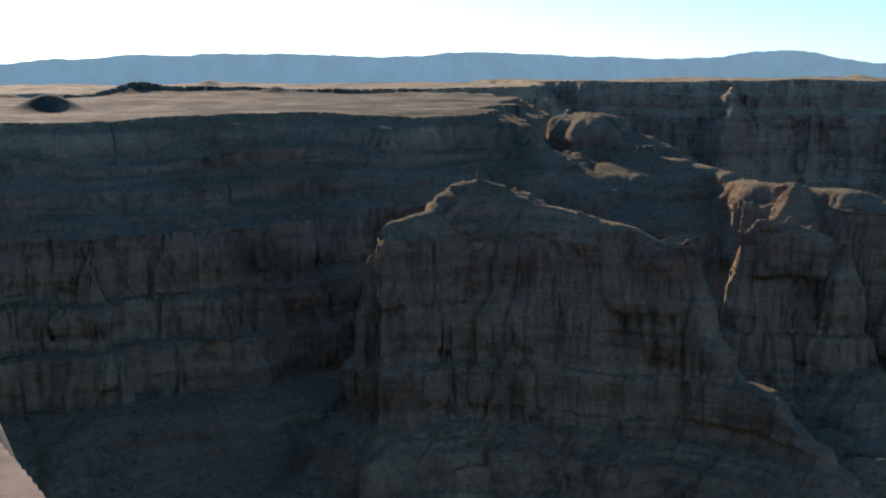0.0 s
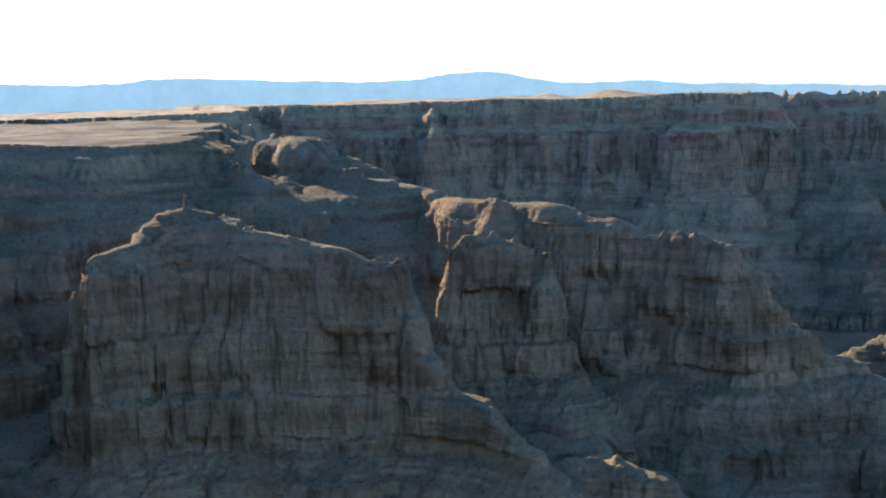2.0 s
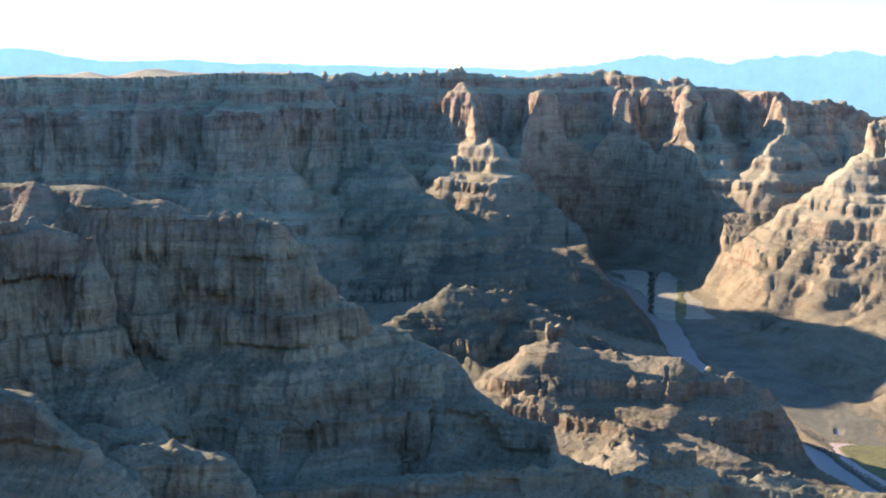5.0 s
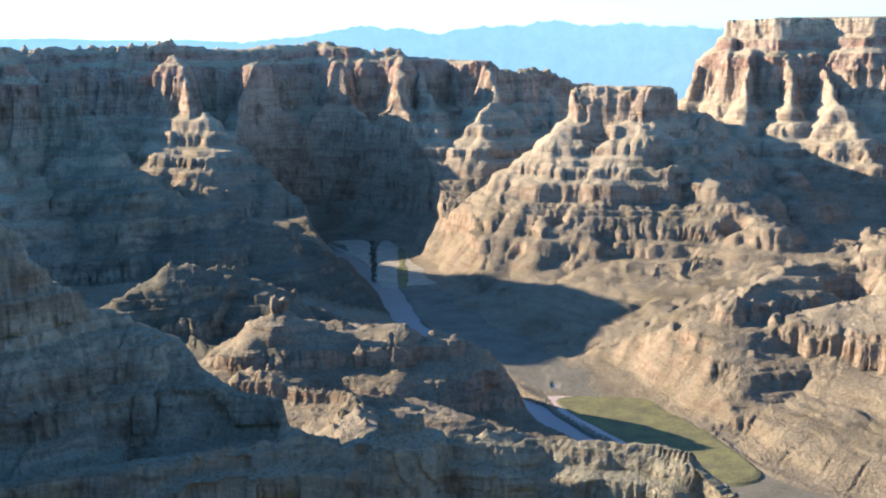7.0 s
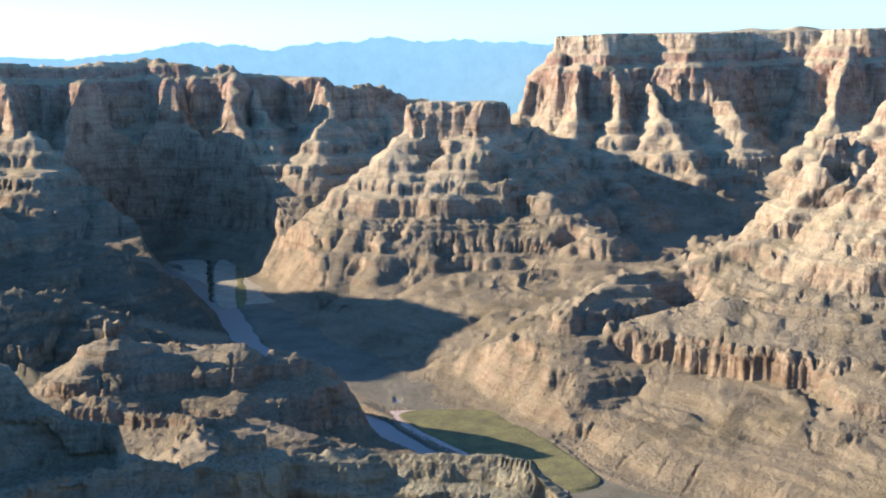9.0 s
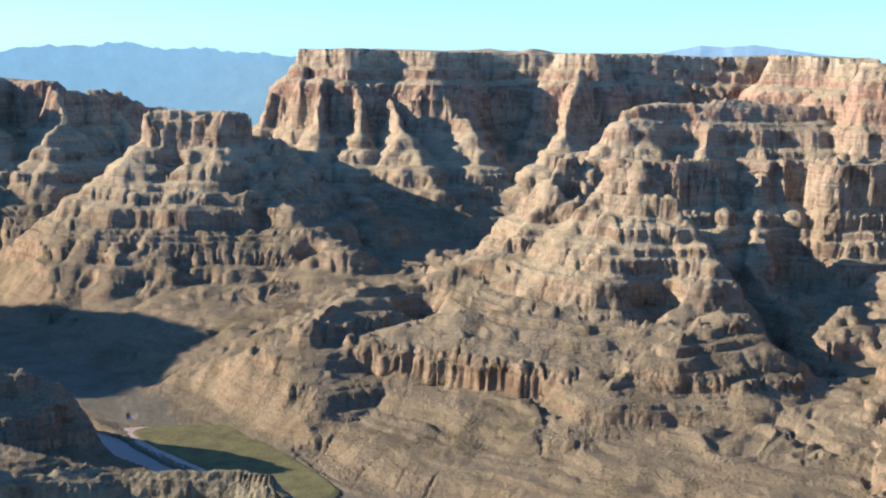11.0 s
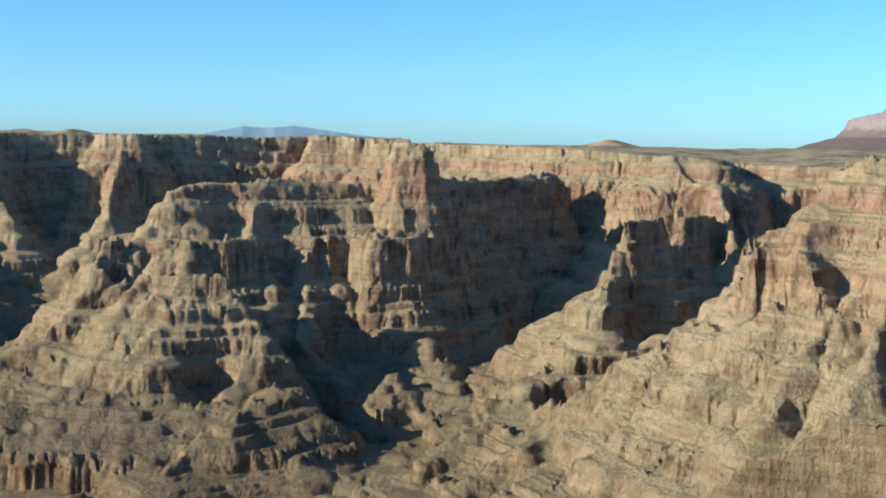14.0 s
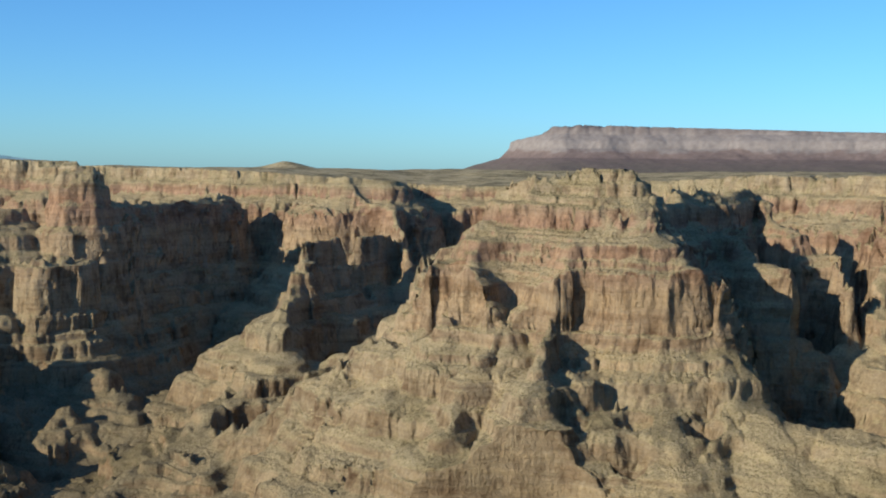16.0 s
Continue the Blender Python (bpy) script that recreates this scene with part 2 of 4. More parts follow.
def ridge(thing, spine, wide, steep, apron=APRON):
    """Rock that falls in steps on both sides of a crest line. wide: half the crest's width; steep: how short its steps are."""
    sub = window(spine, 150 + 900 * steep)
    x, y = BENT_X[sub], BENT_Y[sub]
    if x.size == 0:
        return
    best = np.full(x.shape, 1e9, np.float32)
    crest = np.zeros(x.shape, np.float32)
    cx, cy = np.zeros_like(crest), np.zeros_like(crest)
    for (ax, ay, za), (bx, by, zb) in zip(spine, spine[1:]):
        dx, dy = bx - ax, by - ay
        t = np.clip(((x - ax) * dx + (y - ay) * dy) / (dx * dx + dy * dy), 0, 1)
        d = np.hypot(x - ax - t * dx, y - ay - t * dy)
        near = d < best
        best = np.where(near, d, best)
        crest = np.where(near, za + t * (zb - za), crest)
        cx, cy = np.where(near, ax + t * dx, cx), np.where(near, ay + t * dy, cy)
    out = np.maximum(best - wide, 0)
    foot = np.maximum(0.0, 176 - np.interp(-crest, -STEPS_Z, STEPS_RUN)) * steep
    amp = np.minimum(70, 0.45 * out) * (1 - 0.5 * np.clip((out - foot) / 80, 0, 1))
    gully = gullies(cx + (WX[sub] - cx) * 0.6, cy + (WY[sub] - cy) * 0.6)
    crest = crest + np.minimum(BUMPS[sub], 2) * 0.8
    start = np.interp(-crest, -STEPS_Z, STEPS_RUN)
    out = np.maximum(out + amp * gully + ROUGH[sub] * np.minimum(1, best / 30), 0.3 * out)
    run = start + np.minimum(out, foot) / steep + np.maximum(out - foot, 0) / max(steep, apron)
    z = np.interp(run, STEPS_RUN, STEPS_Z)
    soft = min(1.0, max(0.0, (wide - 20) / 10)) * 0.85      # broad ramps of debris have no cliffs at their sides
    z = z * (1 - soft) + soft * (crest - (run - start) * steep * 0.85)
    z = np.minimum(z, crest) - np.minimum(0.22 * best, 0.22 * wide) - 8 * np.clip(gully, -0.3, 1) * np.minimum(1, best / 25)
    raise_to(thing, z.astype(np.float32), sub)


def butte(thing, axis, profile, wave=10):
    """Rock round a crest line that falls by a profile of its own: distance from the line, metres below the crest."""
    sub = window(axis, profile[-1][0] + 60)
    x, y = BENT_X[sub], BENT_Y[sub]
    best, crest = np.full(x.shape, 1e9, np.float32), np.zeros(x.shape, np.float32)
    cx, cy = np.zeros_like(crest), np.zeros_like(crest)
    for (ax, ay, za), (bx, by, zb) in zip(axis, axis[1:]):
        dx, dy = bx - ax, by - ay
        t = np.clip(((x - ax) * dx + (y - ay) * dy) / (dx * dx + dy * dy), 0, 1)
        d = np.hypot(x - ax - t * dx, y - ay - t * dy)
        near = d < best
        best, crest = np.where(near, d, best), np.where(near, za + t * (zb - za), crest)
        cx, cy = np.where(near, ax + t * dx, cx), np.where(near, ay + t * dy, cy)
    gully = gullies(cx + (WX[sub] - cx) * 0.6, cy + (WY[sub] - cy) * 0.6)
    d = np.maximum(best + np.minimum(wave + 0.25 * best, 75) * gully * np.minimum(1, best / 110) ** 1.5 + ROUGH[sub] * np.minimum(1, best / 60), 0.3 * best)
    z = crest + np.interp(d, [p[0] for p in profile], [p[1] for p in profile]) + np.minimum(BUMPS[sub], 2) * 0.4
    raise_to(thing, np.where(d < profile[-1][0], z, -999).astype(np.float32), sub)


def plateau(thing, outline, top, steep, wave=45, rise=0.0, most=0.0, shift=0.0, dip=None):
    """A tableland inside that outline, with the same steps below its rim. rise: how its top climbs inwards, by most metres; shift: by how much its steps lie lower; dip: a place, width and depth of a sag in the top."""
    sub = window(outline, 900)
    x, y = X[sub], Y[sub]
    best = np.full(x.shape, 1e9, np.float32)
    inside = np.zeros(x.shape, bool)
    cx, cy = np.zeros(x.shape, np.float32), np.zeros(x.shape, np.float32)
    for (ax, ay), (bx, by) in zip(outline, outline[1:] + outline[:1]):
        dx, dy = bx - ax, by - ay
        t = np.clip(((x - ax) * dx + (y - ay) * dy) / (dx * dx + dy * dy), 0, 1)
        d = np.hypot(x - ax - t * dx, y - ay - t * dy)
        near = d < best
        best = np.where(near, d, best)
        cx, cy = np.where(near, ax + t * dx, cx), np.where(near, ay + t * dy, cy)
        inside ^= ((ay > y) != (by > y)) & (x < dx * (y - ay) / (dy if dy else 1e-9) + ax)
    out = np.where(inside, -best, best)
    amp = np.minimum(55, wave + 0.16 * np.maximum(out, 0))
    gully = gullies(cx + (WX[sub] - cx) * 0.6, cy + (WY[sub] - cy) * 0.6)
    run = out + amp * gully + ROUGH[sub]
    begin = np.interp(-(top - shift), -STEPS_Z, STEPS_RUN)
    flat = run <= 0
    z = np.interp(np.maximum(run, 0) / steep + begin, STEPS_RUN, STEPS_Z) + shift
    if dip:
        top = top - dip[3] * np.exp(-((x - dip[0]) ** 2 + (y - dip[1]) ** 2) / dip[2] ** 2)
    if rise:
        climb = np.minimum(np.maximum(-run, 0) * rise, most)
        z = np.where(flat, top + climb - 6 * np.clip(gully, -0.3, 1), np.minimum(z, top))
    else:
        z = np.where(flat, top + 12 * perlin(x, y, 330, 0.9) + 5 * perlin(x, y, 110, 2.9) + 1.5 * perlin(x, y, 40, 7.7) - 3, np.minimum(z, top))
        if thing in GRASSY:
            TOPS[sub] |= flat
    raise_to(thing, z.astype(np.float32), sub)


# canyon floor: a flat with the river's channel in it, and banks that rise on both sides
CHANNEL = [(2493, 3076), (2478, 2842), (2328, 2483), (2119, 2161), (1912, 1896), (1726, 1609), (1620, 1418), (1587, 1297), (1510, 1154), (1468, 1027), (1392, 853), (1350, 560), (1200, 200), (1150, -300)
]
FLAT = [(2615, 2997), (2583, 2727), (2325, 2348), (2039, 1933), (1873, 1559), (1705, 1265), (1586, 1024), (1468, 793), (1400, 560), (1230, 200), (1170, -300)
]


def to_line(line):
    d = np.full(X.shape, 1e9, np.float32)
    for (ax, ay), (bx, by) in zip(line, line[1:]):
        dx, dy = bx - ax, by - ay
        t = np.clip(((X - ax) * dx + (Y - ay) * dy) / (dx * dx + dy * dy), 0, 1)
        d = np.minimum(d, np.hypot(X - ax - t * dx, Y - ay - t * dy))
    return d


DFLAT = to_line(FLAT) + 34 * perlin(X, Y, 190, 2.9) + 6 * perlin(X, Y, 50, 1.9)
DCHAN = to_line(CHANNEL) + 7 * perlin(X, Y, 90, 6.9)
bank = np.interp(DFLAT, [0, 62, 115, 190, 300, 420, 900, 4000], [1.5, 2.4, 12, 34, 60, 74, 112, 140])
bank = bank + np.interp(DFLAT, [85, 150, 300, 700, 1000, 1400], [0, 6, 11, 18, 22, 20]) * (0.6 * ridged(WX, WY, 210, 5.2) + 0.4 * ridged(WX, WY, 75, 2.6))
HEIGHT[:] = np.minimum(bank, np.interp(DCHAN, [0, 24, 32, 60, 300], [-4, -3, 1.2, 60, 900])) + np.interp(DFLAT, [90, 200], [0.25, 2]) * perlin(X, Y, 110)

plateau("south_tableland", [(-1500, -100), (-900, 420), (-555, 927), (-445, 1017), (-372, 1067), (-248, 1154), (-105, 1226), (-46, 1259), (47, 1329), (66, 1499), (101, 1897), (112, 2297), (-100, 2900), (-1600, 3300), (-2300, 1000)], 606, 1.25)
plateau("far_south_tableland", [(-241, 2689), (-26, 2780), (192, 2894), (271, 3389), (300, 4850), (-2465, 4250), (-2300, 2000)], 615, 0.9)
plateau("hazy_mesa", [(289, 3488), (430, 3322), (914, 3171), (1242, 3003), (1539, 2919), (1650, 3070), (1720, 4300), (122, 4698)], 624, 0.65)
plateau("north_mesa", [(3744, 2175), (3716, 1958), (3828, 1847), (3823, 1689), (4075, 1661), (4192, 1401), (4068, 1330), (4080, 1225), (4302, 1251), (4590, 720), (4250, 660), (4187, 330), (5400, 501), (4900, 2700)], 650, 0.75, 25)
plateau("north_tableland", [(4150, 420), (3880, 40), (3600, -140), (3420, -417), (3123, -412), (3107, -517), (3401, -581), (3360, -637), (3254, -708), (3197, -817), (3101, -972), (2937, -1139), (2731, -1241), (2508, -1244), (2448, -1318), (2548, -1385), (2356, -1319), (2077, -1299), (1721, -1370), (1500, -3356), (3400, -3500), (4830, 817)], 632, 1.0, 30, dip=(3250, -800, 520, 42))
# low mounds on the southern tableland
for mx, my, wide, high in [(-486, 1542, 38, 22), (-626, 2558, 52, 16), (-523, 2812, 30, 17), (-341, 2586, 26, 12), (-832, 2387, 40, 14), (-931, 1997, 60, 20), (-257, 3517, 60, 12), (-156, 5559, 110, 16), (1180, 3560, 45, 15), (1354, 3497, 70, 20), (4235, -359, 75, 26), (4190, 1641, 50, 14), (4245, 1494, 60, 18)
]:
    HEIGHT += np.where(TOPS, high * np.exp(-((X - mx) ** 2 + (Y - my) ** 2) / (wide * wide)), 0).astype(np.float32)
plateau("butte_j", [(1942, 1033), (1926, 838), (1915, 644), (1942, 478), (1951, 338), (2035, 247), (2225, 335), (2253, 668), (2188, 986)], 130, 0.75, 26, 0.34, 110, -354)
plateau("butte_j", [(2194, 784), (2167, 643), (2179, 475), (2208, 375), (2369, 381), (2397, 712)], 200, 0.8, 20, 0.5, 80, -63)
butte("butte_m", [(1865, -505, 622), (1800, -540, 632), (1744, -562, 639), (1692, -630, 640), (1700, -680, 632)], [(0, 0), (36, -2), (40, -30), (66, -42), (70, -54), (100, -70), (104, -84), (140, -100), (144, -112), (182, -130), (192, -212), (204, -222), (262, -262), (266, -276), (330, -318), (334, -330), (460, -410), (640, -520)], 12)
butte("butte_k", [(2853, 230, 636), (2856, 196, 634)], [(0, 0), (30, -4), (34, -36), (40, -44), (44, -60), (56, -100), (60, -118), (84, -160), (96, -250), (130, -330), (190, -420), (280, -500)], 5)
butte("butte_k", [(2790, 262, 470), (2720, 281, 448), (2728, 228, 446)], [(0, 0), (36, -12), (50, -18), (58, -112), (68, -122), (74, -148), (104, -190), (110, -215), (150, -270), (240, -350)], 8)
ridge("butte_k", [(2700, 330, 340), (2600, 380, 285), (2529, 395, 240), (2420, 410, 180)], 5, 0.5)
butte("butte_h", [(2835, 2045, 476), (2880, 1905, 476)], [(0, 0), (64, -1), (72, -84), (100, -104), (190, -186), (315, -290), (450, -392), (570, -460)], 6)
butte("butte_j", [(2662, 729, 528), (2728, 629, 550), (2808, 489, 558), (2859, 345, 541)], [(0, 0), (12, -1), (17, -22), (34, -30), (38, -42), (130, -112), (136, -130), (150, -200), (230, -270), (300, -330), (420, -400)], 4)
butte("butte_j", [(2383, 650, 463), (2378, 609, 466)], [(0, 0), (14, -3), (20, -42), (34, -54), (40, -84), (80, -122), (86, -138), (160, -200), (280, -280), (400, -340)], 3)
butte("butte_j", [(2353, 588, 387), (2343, 519, 378), (2332, 476, 349)], [(0, 0), (20, -3), (26, -36), (50, -52), (54, -66), (100, -104), (104, -118), (170, -170), (260, -235), (400, -320)], 8)
ridge("butte_j", [(2537, 799, 455), (2466, 825, 404), (2417, 844, 331), (2368, 862, 288), (2320, 905, 245), (2276, 985, 217)], 8, 0.5)
ridge("butte_j", [(2332, 476, 349), (2299, 434, 272), (2257, 386, 197), (2220, 296, 158), (2169, 217, 97)], 6, 0.5)
ridge("butte_j", [(1938, 1103, 159), (2050, 1107, 172), (2172, 1091, 189), (2209, 1059, 184), (2317, 940, 205)], 5, 0.5)
ridge("butte_j", [(2003, 909, 125), (2075, 896, 154), (2159, 875, 186), (2173, 840, 181), (2160, 789, 158)], 6, 0.5)
ridge("butte_j", [(2109, 592, 175), (2193, 587, 225), (2197, 570, 226), (2177, 527, 199)], 5, 0.5)
ridge("butte_j", [(2193, 585, 225), (2307, 584, 270)], 4, 0.5)
ridge("butte_k", [(2277, 243, 164), (2341, 206, 206), (2256, 140, 136)], 5, 0.5)
butte("south_tableland", [(20, 1410, 601), (44, 1338, 601)], [(0, 0), (16, -4), (20, -14), (110, -66), (116, -82), (150, -104), (160, -190), (230, -250)], 6)
butte("south_tableland", [(183, 1740, 590), (218, 1706, 589), (258, 1660, 575), (295, 1613, 552)], [(0, 0), (16, -4), (20, -14), (110, -66), (116, -82), (150, -104), (160, -190), (230, -250)], 6)
butte("ridge_b", [(201, 1355, 566), (231, 1330, 565), (263, 1304, 556), (299, 1275, 537)], [(0, 0), (16, -4), (20, -14), (110, -66), (116, -82), (150, -104), (160, -190), (230, -250)], 6)
plateau("ridge_l2", [(1950, -396), (1993, -437), (2067, -513), (2153, -582), (2321, -610), (2393, -525), (2163, -403)], 478, 0.4, 8, 0.3, 40, -44)
ridge("spur_a", [(-53, 903, 514), (-39, 899, 537), (-22, 905, 540), (-1, 920, 547), (12, 945, 572), (29, 950, 577), (57, 943, 568), (66, 928, 551), (102, 909, 542), (137, 890, 535), (170, 879, 523)], 6, 0.5, 0.62)
ridge("spur_a", [(171, 884, 522), (181, 861, 479), (201, 841, 446), (247, 782, 400)], 6, 0.5, 0.62)
ridge("spur_a", [(20, 950, 570), (50, 949, 568)], 16, 0.5, 0.62)
ridge("ridge_b", [(256, 1018, 519), (289, 1030, 522), (327, 1008, 508)], 10, 0.5, 0.5)
ridge("ridge_b", [(331, 1155, 537), (366, 1105, 539), (404, 1059, 528), (434, 1022, 520), (462, 1000, 518), (479, 981, 510)], 10, 0.5, 0.5)
ridge("ridge_b", [(282, 1310, 545), (289, 1237, 536), (302, 1172, 540), (323, 1119, 545)], 8, 0.6, 0.5)
ridge("ridge_b", [(289, 1035, 505), (322, 1110, 522)], 16, 0.5, 0.5)
ridge("ridge_b", [(479, 981, 510), (518, 962, 472), (549, 950, 430), (585, 950, 412), (618, 910, 379), (641, 844, 343), (658, 806, 335)], 5, 0.5, 0.5)
ridge("ridge_b", [(147, 1473, 600), (177, 1409, 595), (206, 1364, 570), (254, 1326, 554), (303, 1300, 538)], 5, 0.6, 0.5)
ridge("ridge_b", [(295, 914, 373), (328, 902, 371)], 12, 0.5, 0.5)
ridge("ridge_b", [(212, 813, 364), (271, 816, 382), (309, 802, 385), (339, 780, 377), (356, 750, 357)], 6, 0.5, 0.5)
ridge("mesa_c", [(1581, 2897, 577), (1643, 2688, 454), (1649, 2566, 351), (1731, 2450, 264), (1853, 2334, 193)], 8, 0.6)
ridge("mesa_c", [(1702, 2471, 276), (1837, 2435, 222), (2028, 2410, 146), (2180, 2411, 62)], 8, 0.6)
ridge("mesa_d", [(1865, 4095, 635), (2366, 3709, 625), (2494, 3564, 639), (2704, 3471, 595), (2948, 3334, 625), (2995, 3155, 585), (3056, 3025, 588), (3199, 2948, 539), (3214, 2780, 533), (3402, 2711, 474), (3461, 2635, 365)], 20, 0.62)
ridge("mesa_d", [(2419, 3431, 593), (2366, 3291, 488)], 10, 0.6)
ridge("mesa_d", [(2630, 3272, 577), (2500, 3190, 464)], 10, 0.6)
ridge("mesa_d", [(2867, 3132, 560), (2626, 2959, 373), (2580, 2936, 341)], 10, 0.6)
ridge("mesa_d", [(2867, 3132, 560), (2719, 2941, 385)], 10, 0.6)
ridge("mesa_d", [(2952, 2916, 575), (2782, 2786, 385), (2678, 2712, 273)], 10, 0.6)
ridge("mesa_d", [(2987, 2880, 518), (2888, 2704, 363)], 10, 0.6)
ridge("mesa_d", [(3102, 2683, 529), (3051, 2594, 445), (2942, 2572, 372)], 10, 0.6)
ridge("mesa_d", [(2370, 3228, 418), (2356, 3155, 376)], 10, 0.6)
ridge("mesa_d", [(2359, 3080, 318), (2284, 3016, 242), (2265, 2945, 146)], 10, 0.6)
ridge("mesa_d", [(2427, 3002, 281), (2370, 2923, 222)], 10, 0.6)
ridge("mesa_d", [(2650, 2806, 323), (2569, 2750, 229)], 10, 0.6)
ridge("mesa_d", [(3597, 2947, 495), (3662, 2865, 503), (3774, 2716, 437)], 10, 0.6)
butte("ridge_e", [(1258, 1555, 226), (1264, 1550, 226)], [(0, 0), (10, -3), (15, -26), (45, -50), (49, -58), (100, -88), (140, -120)], 1)
ridge("ridge_e", [(1200, 1549, 170), (1262, 1552, 198), (1311, 1511, 182), (1358, 1441, 174), (1390, 1381, 174), (1452, 1302, 148), (1472, 1249, 105), (1474, 1199, 49)], 6, 0.6, 0.75)
ridge("ridge_e2", [(1193, 1908, 190), (1298, 1899, 234), (1406, 1821, 221), (1394, 1728, 178)], 8, 0.6, 0.75)
ridge("ridge_e2", [(1226, 1730, 147), (1207, 1620, 129)], 6, 0.5, 0.75)
ridge("ridge_e", [(1100, 1425, 157), (1119, 1345, 148), (1146, 1255, 144), (1193, 1212, 138), (1247, 1080, 103)], 6, 0.5, 0.75)
ridge("ridge_e", [(1146, 1255, 143), (989, 1060, 180)], 4, 0.5, 0.75)
butte("ridge_g", [(369, 854, 317), (457, 810, 323), (470, 791, 327), (551, 711, 344), (571, 696, 346), (596, 667, 343), (618, 641, 357), (647, 611, 343), (689, 547, 342), (725, 463, 344), (720, 433, 346), (712, 406, 328)], [(0, 0), (8, -1), (12, -15), (24, -21), (27, -38), (60, -66), (64, -80), (140, -150), (220, -240)], 4)
ridge("ridge_g", [(621, 637, 364), (636, 623, 361)], 8, 0.3, 0.5)
ridge("ridge_g", [(673, 583, 349), (682, 571, 349)], 5, 0.3, 0.5)
ridge("butte_h", [(2754, 2078, 363), (2706, 2139, 337), (2608, 2181, 266), (2572, 2254, 210), (2530, 2345, 137), (2542, 2435, 63)], 5, 0.55)
ridge("butte_h", [(2741, 2011, 348), (2594, 1958, 243), (2431, 1924, 148), (2295, 1853, 48)], 4, 0.5)
ridge("butte_h", [(2803, 1924, 346), (2630, 1823, 233), (2475, 1782, 126), (2321, 1705, 7)], 4, 0.5)
ridge("butte_h", [(2869, 1824, 337), (2781, 1682, 270), (2737, 1559, 225), (2689, 1439, 178)], 4, 0.5)
ridge("butte_h", [(2743, 1743, 270), (2593, 1662, 150), (2519, 1536, 76)], 4, 0.5)
ridge("butte_h", [(2995, 1905, 419), (3439, 2043, 363)], 6, 0.4)
ridge("butte_h", [(3112, 1601, 253), (3044, 1515, 187), (2973, 1431, 120)], 10, 0.5)
ridge("butte_h", [(2806, 1698, 267), (2696, 1629, 168), (2625, 1554, 100)], 5, 0.6)
ridge("butte_h", [(2763, 1574, 214), (2671, 1534, 123)], 5, 0.6)
ridge("mesa_i", [(3631, 2234, 471), (3702, 2211, 565), (3698, 2120, 623)], 5, 0.42)
ridge("mesa_i", [(3641, 2023, 569), (3525, 1969, 463), (3418, 1919, 354)], 5, 0.42)
ridge("mesa_i", [(3650, 1902, 535), (3511, 1808, 398)], 5, 0.42)
ridge("mesa_i", [(3656, 1781, 501), (3530, 1659, 402), (3399, 1521, 279), (3311, 1354, 180), (3238, 1272, 145)], 5, 0.42)
ridge("mesa_i", [(3733, 1614, 504), (3698, 1520, 454), (3622, 1448, 362)], 5, 0.42)
ridge("mesa_i", [(4006, 1244, 623), (3809, 1216, 495), (3683, 1191, 387)], 5, 0.42)
ridge("butte_j", [(2114, 390, 221), (2003, 436, 191), (1880, 518, 138), (1764, 557, 85)], 4, 0.5)
ridge("butte_j", [(2183, 869, 185), (2055, 916, 128)], 5, 0.5)
ridge("butte_j", [(2265, 627, 209), (2126, 673, 150), (1993, 721, 110)], 12, 0.6)
ridge("butte_j", [(2220, 560, 210), (2219, 603, 212), (2167, 642, 180), (2079, 657, 140)], 4, 0.5)
ridge("butte_j", [(2075, 1207, 105), (1993, 1227, 98), (1868, 1236, 84)], 5, 0.55)
ridge("butte_j", [(2225, 1073, 186), (2130, 1063, 145), (2040, 1062, 122)], 4, 0.5)
ridge("butte_j", [(2181, 874, 182), (2100, 836, 134), (2033, 788, 111)], 4, 0.5)
ridge("butte_j", [(2312, 779, 195), (2220, 770, 167), (2125, 769, 133)], 4, 0.5)
ridge("butte_j", [(1932, 475, 118), (1857, 401, 88)], 4, 0.5)
ridge("butte_j", [(2031, 1080, 123), (1945, 1132, 98)], 4, 0.5)
ridge("butte_k", [(2496, 150, 243), (2299, 75, 175), (2250, -10, 150)], 4, 0.5)
ridge("butte_k", [(2868, 190, 612), (2950, 130, 558), (3120, 30, 548), (3340, -130, 575)], 8, 0.45, 0.6)
ridge("ridge_l", [(2759, -475, 483), (2579, -326, 493), (2468, -239, 485), (2367, -247, 429), (2243, -173, 347), (2147, -108, 279), (2099, -57, 248), (2000, 9, 211), (1949, 63, 176), (1897, 114, 152)], 5, 0.42)
ridge("ridge_l", [(2099, -57, 248), (1978, -82, 234), (1877, -113, 194)], 4, 0.45)
ridge("ridge_l2", [(2222, -595, 489), (2108, -423, 478), (2013, -385, 391), (1929, -288, 322), (1835, -232, 262), (1769, -199, 227)], 5, 0.42)
ridge("ridge_l2", [(3072, -414, 574), (3008, -503, 562), (2657, -482, 461)], 6, 0.5)
ridge("butte_m", [(1836, -490, 610), (1716, -472, 540), (1596, -420, 441), (1509, -354, 381), (1374, -271, 282)], 5, 0.32)
ridge("butte_m", [(1800, -750, 619), (1626, -773, 528), (1492, -705, 419), (1371, -724, 339), (1252, -732, 292)], 5, 0.45)
ridge("butte_m", [(1625, -499, 498), (1437, -429, 405), (1371, -370, 351)], 5, 0.5)
ridge("ridge_n", [(1812, -746, 625), (1976, -968, 603), (1869, -957, 557), (1788, -1003, 534), (1644, -952, 476)], 6, 0.45)
ridge("ridge_n", [(1860, -1174, 614), (1620, -993, 429), (1341, -873, 326)], 10, 0.5)
